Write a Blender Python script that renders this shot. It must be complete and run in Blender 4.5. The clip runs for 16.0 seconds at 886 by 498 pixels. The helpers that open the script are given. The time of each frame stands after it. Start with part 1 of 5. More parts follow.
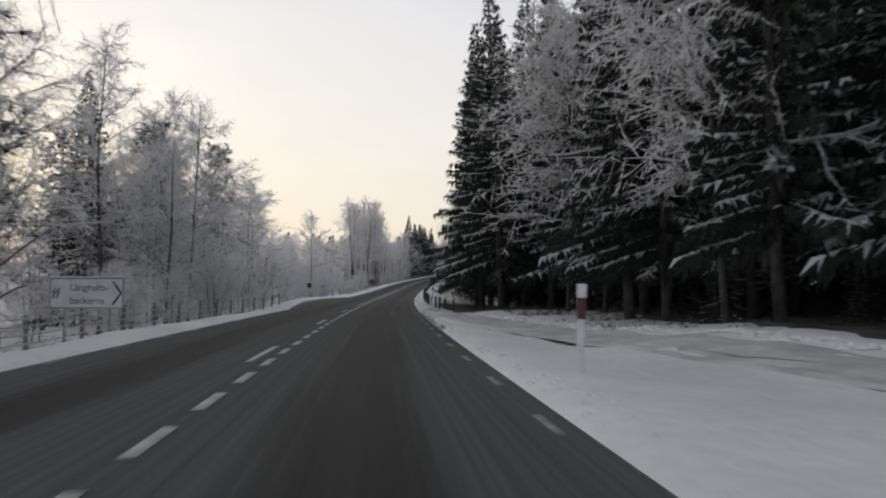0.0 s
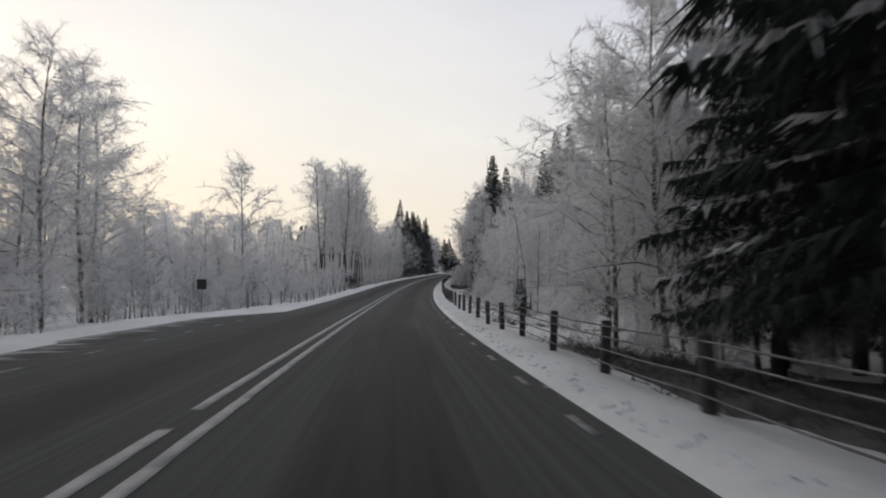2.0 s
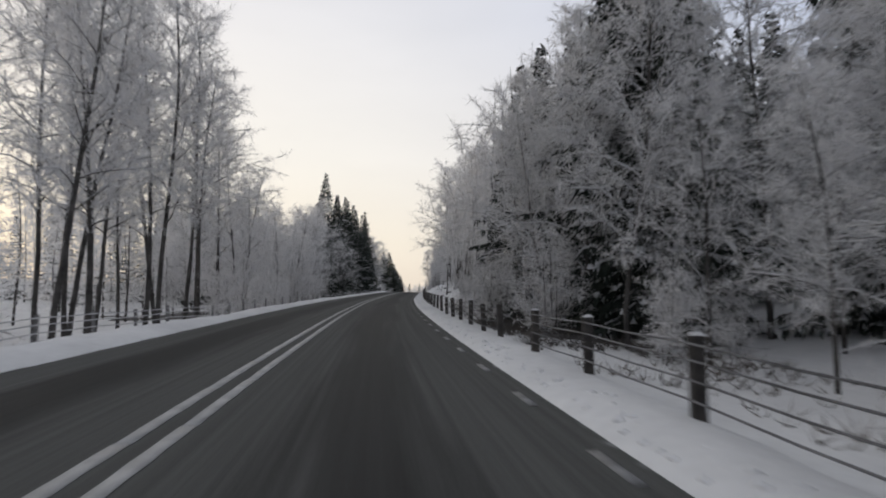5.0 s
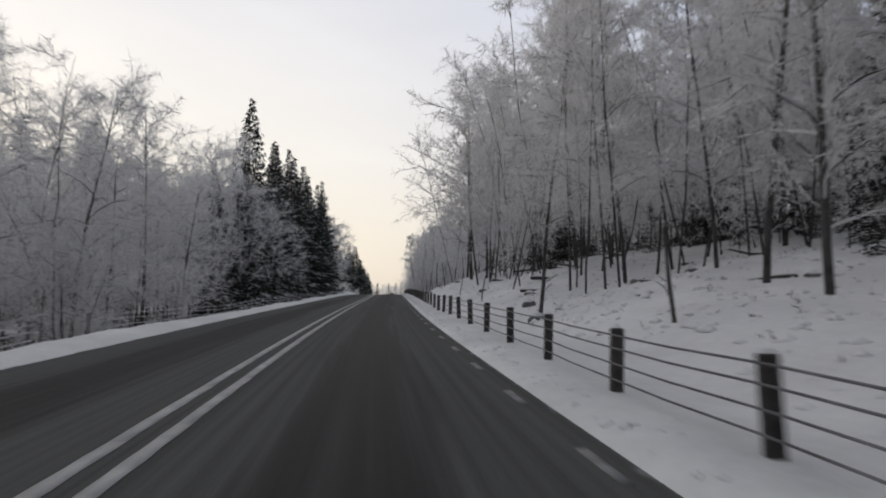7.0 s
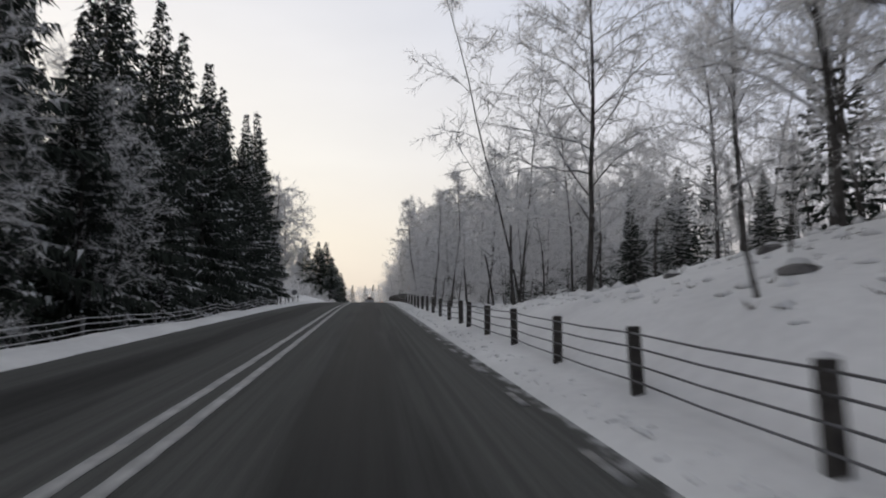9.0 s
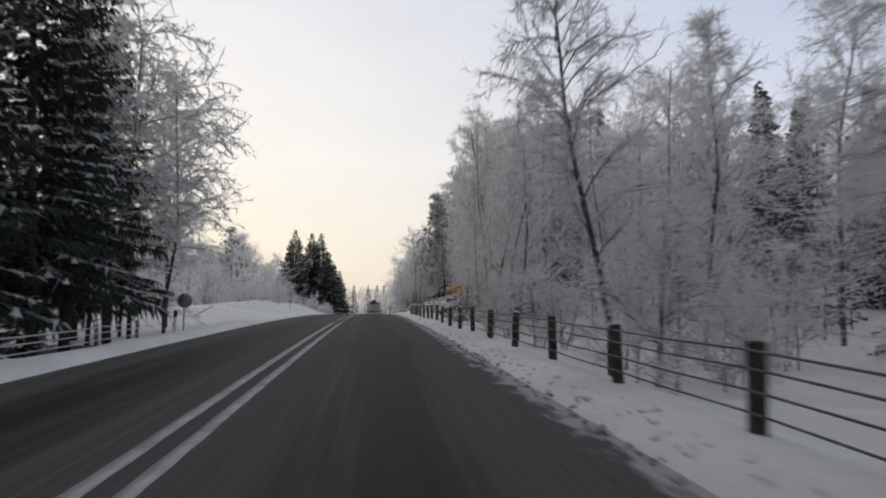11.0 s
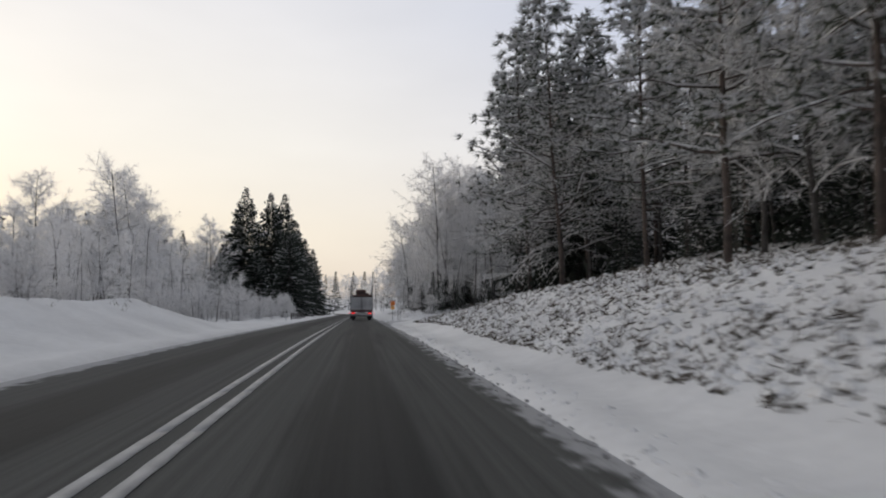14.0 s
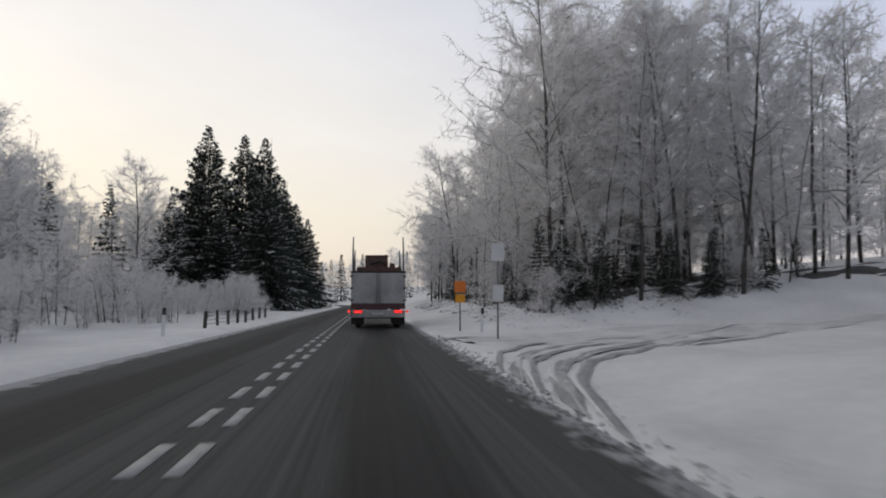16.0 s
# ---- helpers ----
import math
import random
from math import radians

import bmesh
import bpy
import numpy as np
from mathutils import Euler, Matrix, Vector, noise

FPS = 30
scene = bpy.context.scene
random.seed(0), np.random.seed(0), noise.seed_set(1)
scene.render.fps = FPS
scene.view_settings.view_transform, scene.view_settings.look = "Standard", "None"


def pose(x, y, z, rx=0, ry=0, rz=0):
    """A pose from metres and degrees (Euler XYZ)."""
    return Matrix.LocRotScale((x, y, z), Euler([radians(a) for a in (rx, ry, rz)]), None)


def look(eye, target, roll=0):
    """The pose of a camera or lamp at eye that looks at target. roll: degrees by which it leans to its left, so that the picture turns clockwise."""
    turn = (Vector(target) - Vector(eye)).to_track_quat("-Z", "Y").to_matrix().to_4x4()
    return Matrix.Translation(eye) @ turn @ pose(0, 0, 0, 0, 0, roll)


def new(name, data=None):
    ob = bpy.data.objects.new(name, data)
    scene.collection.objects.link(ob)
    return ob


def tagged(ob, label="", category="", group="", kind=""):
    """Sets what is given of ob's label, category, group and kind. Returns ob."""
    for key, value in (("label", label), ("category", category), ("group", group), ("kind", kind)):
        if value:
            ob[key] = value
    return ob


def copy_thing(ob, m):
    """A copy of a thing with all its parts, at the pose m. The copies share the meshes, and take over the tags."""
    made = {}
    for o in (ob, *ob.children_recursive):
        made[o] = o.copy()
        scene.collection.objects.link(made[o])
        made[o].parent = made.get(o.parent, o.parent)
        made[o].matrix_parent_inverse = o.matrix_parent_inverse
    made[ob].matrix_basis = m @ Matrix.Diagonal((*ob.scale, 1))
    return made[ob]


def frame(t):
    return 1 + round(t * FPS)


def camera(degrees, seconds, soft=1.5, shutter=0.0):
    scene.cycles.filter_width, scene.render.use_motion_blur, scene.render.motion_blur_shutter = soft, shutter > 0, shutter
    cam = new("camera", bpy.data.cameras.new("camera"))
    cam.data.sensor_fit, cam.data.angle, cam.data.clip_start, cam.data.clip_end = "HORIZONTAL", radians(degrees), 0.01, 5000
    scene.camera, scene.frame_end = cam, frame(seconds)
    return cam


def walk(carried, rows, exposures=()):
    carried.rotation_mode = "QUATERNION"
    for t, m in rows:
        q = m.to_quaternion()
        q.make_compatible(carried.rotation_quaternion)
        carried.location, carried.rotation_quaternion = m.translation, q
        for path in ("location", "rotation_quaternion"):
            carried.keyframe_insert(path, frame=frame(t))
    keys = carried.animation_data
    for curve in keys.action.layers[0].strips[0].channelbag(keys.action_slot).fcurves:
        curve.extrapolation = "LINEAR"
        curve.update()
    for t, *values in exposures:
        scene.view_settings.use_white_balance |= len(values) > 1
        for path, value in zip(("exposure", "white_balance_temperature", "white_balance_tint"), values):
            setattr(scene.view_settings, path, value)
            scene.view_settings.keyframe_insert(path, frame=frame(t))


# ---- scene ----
# ---- camera ----
LENS = 66.3
cam = camera(LENS, 16.0, soft=1.9, shutter=0.2)

SPEED = 22.5          # metres a second
EYE = 1.27            # height of the lens over the asphalt

TURN_S = [-200, 0, 20, 180, 210, 475, 520, 900]
TURN_K = [0, 0, -0.00105, -0.00105, 0, 0, 0.004, 0.004]
SLOPE_S = [-200, 40, 70, 120, 235, 350, 900]
SLOPE_V = [0, 0, 0.008, 0.036, 0.036, -0.012, -0.012]

# The road's centre line, step by step
STEP = 0.5
S_AXIS = np.arange(-200, 900 + STEP, STEP)
HEAD = np.cumsum(np.interp(S_AXIS, TURN_S, TURN_K)) * STEP
HEAD -= np.interp(0, S_AXIS, HEAD)
CX = np.cumsum(-np.sin(HEAD)) * STEP
CY = np.cumsum(np.cos(HEAD)) * STEP
CZ = np.cumsum(np.interp(S_AXIS, SLOPE_S, SLOPE_V)) * STEP
CX -= np.interp(0, S_AXIS, CX)
CY -= np.interp(0, S_AXIS, CY)
CZ -= np.interp(0, S_AXIS, CZ)


def heading(s):
    return float(np.interp(s, S_AXIS, HEAD))


def road_z(s):
    return np.interp(s, S_AXIS, CZ)


def on_road(s, u, z=0.0):
    """World place from metres along the road, metres right of its centre line and metres over it."""
    h = np.interp(s, S_AXIS, HEAD)
    return (np.interp(s, S_AXIS, CX) + u * np.cos(h), np.interp(s, S_AXIS, CY) + u * np.sin(h), road_z(s) + z)


# seconds, metres right of the centre line, yaw off the road, pitch off its slope, roll
RIDE = [
    (0.0, 2.03, -5.51, 3.26, 0.0), (0.5, 2.02, -5.14, 3.3, 0.0), (1.0, 2.01, -4.85, 3.31, 0.0), (1.5, 2.0, -4.5, 3.32, 0.0),
    (2.0, 1.83, -4.63, 3.31, 0.0), (2.5, 1.73, -5.01, 3.27, 0.0), (3.0, 1.64, -5.15, 3.33, 0.0), (3.6, 1.68, -5.4, 3.33, 0.0),
    (4.4, 1.8, -5.9, 3.33, 0.0), (5.0, 1.88, -6.2, 3.33, 0.0), (5.5, 1.91, -6.28, 3.3, 0.0), (6.0, 1.96, -6.2, 3.22, 0.0),
    (6.5, 1.93, -6.5, 3.05, 0.0), (7.0, 1.96, -6.36, 3.05, 0.0), (7.5, 1.95, -6.49, 3.0, 0.0), (8.0, 1.98, -6.55, 3.08, 0.0),
    (8.5, 1.97, -6.36, 3.17, 0.0), (9.4, 1.88, -6.2, 3.3, 0.0), (10.3, 1.75, -5.98, 3.45, 0.0), (11.0, 1.68, -5.9, 3.6, 0.0),
    (11.5, 1.64, -6.4, 3.77, 0.0), (12.0, 1.65, -6.5, 3.9, 0.0), (12.5, 1.66, -7.2, 3.97, 0.0), (13.0, 1.71, -7.0, 4.1, 0.0),
    (13.5, 1.71, -6.9, 4.2, 0.0), (14.0, 1.74, -7.02, 4.38, 0.0), (14.5, 1.75, -6.95, 4.42, 0.0), (15.0, 1.71, -6.7, 4.36, 0.0),
    (15.5, 1.67, -6.4, 4.35, 0.0), (16.0, 1.58, -6.21, 4.35, 0.0),
]


def ride_pose(s, u, yaw, pitch, roll):
    x, y, z = on_road(s, u, EYE)
    slope = math.degrees(math.atan(np.interp(s, SLOPE_S, SLOPE_V)))
    return pose(float(x), float(y), float(z), 90 + pitch + slope, roll, yaw + math.degrees(heading(s)))


walk(cam, [(t, ride_pose(SPEED * t, *r)) for t, *r in RIDE], exposures=[(0.0, -0.09), (2.5, -0.06), (5.5, -0.03), (8.5, 0.0), (11.5, 0.02), (13.0, -0.04), (16.0, -0.06)])

# ---- light ----
SUN_ELEV, SUN_AZ = 8.0, -35.0      # degrees; azimuth left of the road's first heading is negative
world = bpy.data.worlds.new("winter_sky")
scene.world = world
world.use_nodes = True
wn, wl = world.node_tree.nodes, world.node_tree.links
wn.clear()
w_out = wn.new("ShaderNodeOutputWorld")
w_bg = wn.new("ShaderNodeBackground")
w_sky = wn.new("ShaderNodeTexSky")
w_sky.sky_type, w_sky.sun_disc = "NISHITA", False
w_sky.sun_elevation, w_sky.sun_rotation = radians(SUN_ELEV), radians(SUN_AZ)
w_sky.air_density, w_sky.dust_density, w_sky.ozone_density = 1.0, 2.0, 1.0
w_coord = wn.new("ShaderNodeTexCoord")
w_sep = wn.new("ShaderNodeSeparateXYZ")
wl.new(w_coord.outputs["Generated"], w_sep.inputs[0])

SUN_WAY = Vector((math.sin(radians(SUN_AZ)), math.cos(radians(SUN_AZ)), 0))


def sky_ramp(stops):
    r = wn.new("ShaderNodeValToRGB")
    e = r.color_ramp.elements
    e[0].position, e[0].color = stops[0][0], (*stops[0][1], 1)
    e[1].position, e[1].color = stops[-1][0], (*stops[-1][1], 1)
    for at, c in stops[1:-1]:
        e.new(at).color = (*c, 1)
    wl.new(w_sep.outputs["Z"], r.inputs[0])
    return r


# thin cloud: bright and creamy towards the low sun, lilac and dim away from it and overhead
toward = sky_ramp([(0.0, (0.80, 0.69, 0.58)), (0.10, (0.93, 0.84, 0.70)), (0.22, (0.985, 0.935, 0.85)), (0.42, (0.90, 0.875, 0.87)), (0.75, (0.45, 0.45, 0.465)), (1.0, (0.285, 0.288, 0.30))])
away = sky_ramp([(0.0, (0.68, 0.62, 0.60)), (0.12, (0.73, 0.70, 0.73)), (0.24, (0.64, 0.66, 0.77)), (0.40, (0.50, 0.56, 0.72)), (0.75, (0.32, 0.327, 0.345)), (1.0, (0.275, 0.281, 0.295))])
w_dot = wn.new("ShaderNodeVectorMath")
w_dot.operation = "DOT_PRODUCT"
wl.new(w_coord.outputs["Generated"], w_dot.inputs[0])
w_dot.inputs[1].default_value = SUN_WAY
w_side = wn.new("ShaderNodeMapRange")
w_side.interpolation_type = "SMOOTHSTEP"
w_side.inputs["From Min"].default_value, w_side.inputs["From Max"].default_value = 0.0, 1.0
wl.new(w_dot.outputs["Value"], w_side.inputs[0])
w_ramp = wn.new("ShaderNodeMix")
w_ramp.data_type = "RGBA"
wl.new(w_side.outputs[0], w_ramp.inputs["Factor"])
wl.new(away.outputs[0], w_ramp.inputs[6])
wl.new(toward.outputs[0], w_ramp.inputs[7])
w_cloud = wn.new("ShaderNodeTexNoise")
w_cloud.inputs["Scale"].default_value, w_cloud.inputs["Detail"].default_value = 2.2, 5.0
w_map = wn.new("ShaderNodeMapping")
w_map.inputs["Scale"].default_value = (1, 1, 3.0)
wl.new(w_coord.outputs["Generated"], w_map.inputs[0])
wl.new(w_map.outputs[0], w_cloud.inputs["Vector"])
w_cr = wn.new("ShaderNodeMapRange")
w_cr.inputs["From Min"].default_value, w_cr.inputs["From Max"].default_value = 0.3, 0.75
w_cr.inputs["To Min"].default_value, w_cr.inputs["To Max"].default_value = 1.04, 0.93
wl.new(w_cloud.outputs[0], w_cr.inputs[0])
w_mul = wn.new("ShaderNodeVectorMath")
w_mul.operation = "SCALE"
wl.new(w_ramp.outputs[2], w_mul.inputs[0])
wl.new(w_cr.outputs[0], w_mul.inputs["Scale"])
w_skys = wn.new("ShaderNodeVectorMath")
w_skys.operation = "SCALE"
w_skys.inputs["Scale"].default_value = 0.012
wl.new(w_sky.outputs[0], w_skys.inputs[0])
w_add = wn.new("ShaderNodeVectorMath")
wl.new(w_mul.outputs[0], w_add.inputs[0])
wl.new(w_skys.outputs[0], w_add.inputs[1])
wl.new(w_add.outputs[0], w_bg.inputs[0])
w_bg.inputs[1].default_value = 1.0
wl.new(w_bg.outputs[0], w_out.inputs[0])

sun_data = bpy.data.lights.new("sun", "SUN")
sun_data.energy, sun_data.angle, sun_data.color = 0.5, radians(15), (1.0, 0.9, 0.78)
sun = new("sun", sun_data)
sun_way = Vector((math.sin(radians(SUN_AZ)) * math.cos(radians(SUN_ELEV)), math.cos(radians(SUN_AZ)) * math.cos(radians(SUN_ELEV)), math.sin(radians(SUN_ELEV))))
sun.matrix_world = look((0, 0, 60), Vector((0, 0, 60)) - sun_way)


# ---- materials ----
def surface(name, low, high, scale=3.0, rough=0.8, bump=0.0, bump_scale=30.0, metal=0.0, coords="Object", per_object=0.0, per_island=0.0, detail=4.0):
    """A surface whose colour wanders between two tones, with fine relief."""
    m = bpy.data.materials.new(name)
    m.use_nodes = True
    n, l = m.node_tree.nodes, m.node_tree.links
    b = n["Principled BSDF"]
    tc = n.new("ShaderNodeTexCoord")
    a = n.new("ShaderNodeTexNoise")
    a.inputs["Scale"].default_value, a.inputs["Detail"].default_value = scale, detail
    l.new(tc.outputs[coords], a.inputs["Vector"])
    f = n.new("ShaderNodeTexNoise")
    f.inputs["Scale"].default_value, f.inputs["Detail"].default_value = bump_scale, 3.0
    l.new(tc.outputs[coords], f.inputs["Vector"])
    add = n.new("ShaderNodeMath")
    add.operation = "MULTIPLY_ADD"
    l.new(f.outputs[0], add.inputs[0])
    add.inputs[1].default_value = 0.4
    l.new(a.outputs[0], add.inputs[2])
    last = add
    for amount, node, out in ((per_object, "ShaderNodeObjectInfo", "Random"), (per_island, "ShaderNodeNewGeometry", "Random Per Island")):
        if amount:
            info = n.new(node)
            more = n.new("ShaderNodeMath")
            more.operation = "MULTIPLY_ADD"
            l.new(info.outputs[out], more.inputs[0])
            more.inputs[1].default_value = amount
            l.new(last.outputs[0], more.inputs[2])
            last = more
    span = n.new("ShaderNodeMapRange")
    extra = per_object / 2 + per_island / 2
    span.inputs["From Min"].default_value, span.inputs["From Max"].default_value = 0.45 + extra * 0.4, 0.95 + extra * 1.6
    l.new(last.outputs[0], span.inputs[0])
    mix = n.new("ShaderNodeMix")
    mix.data_type = "RGBA"
    l.new(span.outputs[0], mix.inputs["Factor"])
    mix.inputs[6].default_value, mix.inputs[7].default_value = (*low, 1), (*high, 1)
    l.new(mix.outputs[2], b.inputs["Base Color"])
    b.inputs["Roughness"].default_value, b.inputs["Metallic"].default_value = rough, metal
    if bump:
        bp = n.new("ShaderNodeBump")
        bp.inputs["Strength"].default_value, bp.inputs["Distance"].default_value = bump, 0.02
        l.new(f.outputs[0], bp.inputs["Height"])
        l.new(bp.outputs[0], b.inputs["Normal"])
    return m


SNOW = surface("snow", (0.72, 0.72, 0.725), (0.92, 0.92, 0.92), 0.35, 0.75, 0.8, 5.0)
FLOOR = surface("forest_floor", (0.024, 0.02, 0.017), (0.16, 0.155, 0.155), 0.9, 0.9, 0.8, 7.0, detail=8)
SNOW_LOAD = surface("snow_on_boughs", (0.65, 0.65, 0.66), (0.88, 0.88, 0.885), 1.5, 0.8)
FROST = surface("hoar_frost", (0.44, 0.435, 0.432), (0.97, 0.965, 0.96), 0.45, 0.85, per_island=0.7)


def let_through(m, share, tint):
    """Lets part of the light through thin frost crystals."""
    n, l = m.node_tree.nodes, m.node_tree.links
    tr, mx = n.new("ShaderNodeBsdfTranslucent"), n.new("ShaderNodeMixShader")
    tr.inputs["Color"].default_value = (*tint, 1)
    mx.inputs[0].default_value = share
    l.new(n["Principled BSDF"].outputs[0], mx.inputs[1])
    l.new(tr.outputs[0], mx.inputs[2])
    l.new(mx.outputs[0], n["Material Output"].inputs[0])


let_through(FROST, 0.46, (0.93, 0.92, 0.92))
let_through(SNOW_LOAD, 0.2, (0.8, 0.8, 0.83))
BARK = surface("dark_bark", (0.020, 0.017, 0.015), (0.105, 0.097, 0.09), 2.5, 0.9, 0.6, 14.0)
BIRCH_BARK = surface("birch_bark", (0.06, 0.055, 0.05), (0.5, 0.48, 0.46), 3.0, 0.8, 0.3, 9.0)
PINE_BARK = surface("pine_bark", (0.035, 0.029, 0.026), (0.12, 0.09, 0.075), 2.0, 0.9, 0.6, 12.0)
NEEDLES = surface("spruce_needles", (0.010, 0.016, 0.012), (0.040, 0.052, 0.038), 1.0, 0.75, per_island=0.3)
PINE_NEEDLES = surface("pine_needles", (0.03, 0.042, 0.03), (0.10, 0.115, 0.075), 1.0, 0.75, per_island=0.3)
PAINT = surface("road_paint", (0.30, 0.30, 0.30), (0.62, 0.62, 0.61), 2.2, 0.7, 0.2, 20.0, detail=8)
WOOD = surface("weathered_wood", (0.018, 0.016, 0.015), (0.07, 0.062, 0.055), 6.0, 0.85, 0.5, 40.0, per_object=0.2)
POST_FROST = surface("frosted_wood", (0.07, 0.066, 0.064), (0.24, 0.235, 0.235), 7.0, 0.85, 0.5, 40.0, per_object=0.3)
RIME = surface("rimed_wire", (0.36, 0.36, 0.37), (0.66, 0.66, 0.67), 3.0, 0.75)
WIRE = surface("frosted_wire", (0.05, 0.05, 0.053), (0.24, 0.24, 0.25), 2.0, 0.6, metal=0.3)
WHITE = surface("white_plastic", (0.6, 0.6, 0.6), (0.78, 0.78, 0.78), 4.0, 0.5)
BLACK = surface("black_plastic", (0.01, 0.01, 0.01), (0.03, 0.03, 0.03), 5.0, 0.5)
GRASS = surface("withered_grass", (0.04, 0.034, 0.028), (0.15, 0.125, 0.10), 2.0, 0.9, per_island=0.3)
WORN_PAINT = surface("worn_road_paint", (0.10, 0.10, 0.10), (0.42, 0.42, 0.42), 3.0, 0.75, 0.2, 20.0, detail=8)
DIRTY_PACKED = surface("dirty_packed_snow", (0.42, 0.415, 0.41), (0.76, 0.755, 0.75), 0.9, 0.7, 0.8, 4.0, detail=8)
PACKED = surface("packed_snow", (0.58, 0.575, 0.57), (0.86, 0.86, 0.86), 0.8, 0.7, 0.6, 5.0)
SLUSH = surface("slush", (0.16, 0.155, 0.15), (0.55, 0.55, 0.56), 3.0, 0.6, per_island=0.5)
YELLOW = surface("yellow_sign_face", (0.68, 0.27, 0.008), (0.80, 0.35, 0.015), 3.0, 0.45)
ORANGE = surface("orange_sign_face", (0.62, 0.13, 0.015), (0.78, 0.24, 0.03), 3.0, 0.45)
STEEL = surface("galvanised_steel", (0.16, 0.16, 0.165), (0.3, 0.3, 0.31), 5.0, 0.5, metal=0.6)
GREY_FACE = surface("frosted_sign_face", (0.42, 0.43, 0.45), (0.62, 0.63, 0.65), 2.0, 0.5)
MAROON = surface("maroon_band", (0.05, 0.02, 0.022), (0.09, 0.035, 0.035), 4.0, 0.5)
BODY_GREY = surface("grimy_grey_panel", (0.22, 0.22, 0.22), (0.42, 0.42, 0.41), 0.9, 0.55, 0.1, 8.0)
RUSTY = surface("rusty_brown_paint", (0.045, 0.022, 0.018), (0.11, 0.055, 0.045), 3.0, 0.6)
RUBBER = surface("rubber", (0.012, 0.012, 0.012), (0.03, 0.03, 0.03), 4.0, 0.85)
DARK_STEEL = surface("dark_steel", (0.02, 0.018, 0.017), (0.06, 0.05, 0.045), 3.0, 0.6, metal=0.4)
LEAF = surface("withered_leaves", (0.10, 0.05, 0.025), (0.26, 0.14, 0.07), 2.0, 0.85, per_island=0.4)


def lamp_lens():
    m = surface("lit_tail_lamp", (0.5, 0.01, 0.01), (0.7, 0.02, 0.015), 4.0, 0.3)
    p = m.node_tree.nodes["Principled BSDF"]
    p.inputs["Emission Color"].default_value, p.inputs["Emission Strength"].default_value = (1.0, 0.03, 0.03, 1), 1.5
    return m


TAIL_LAMP = lamp_lens()
ROCK = surface("granite", (0.05, 0.05, 0.05), (0.2, 0.19, 0.185), 2.0, 0.9, 0.6, 12.0)


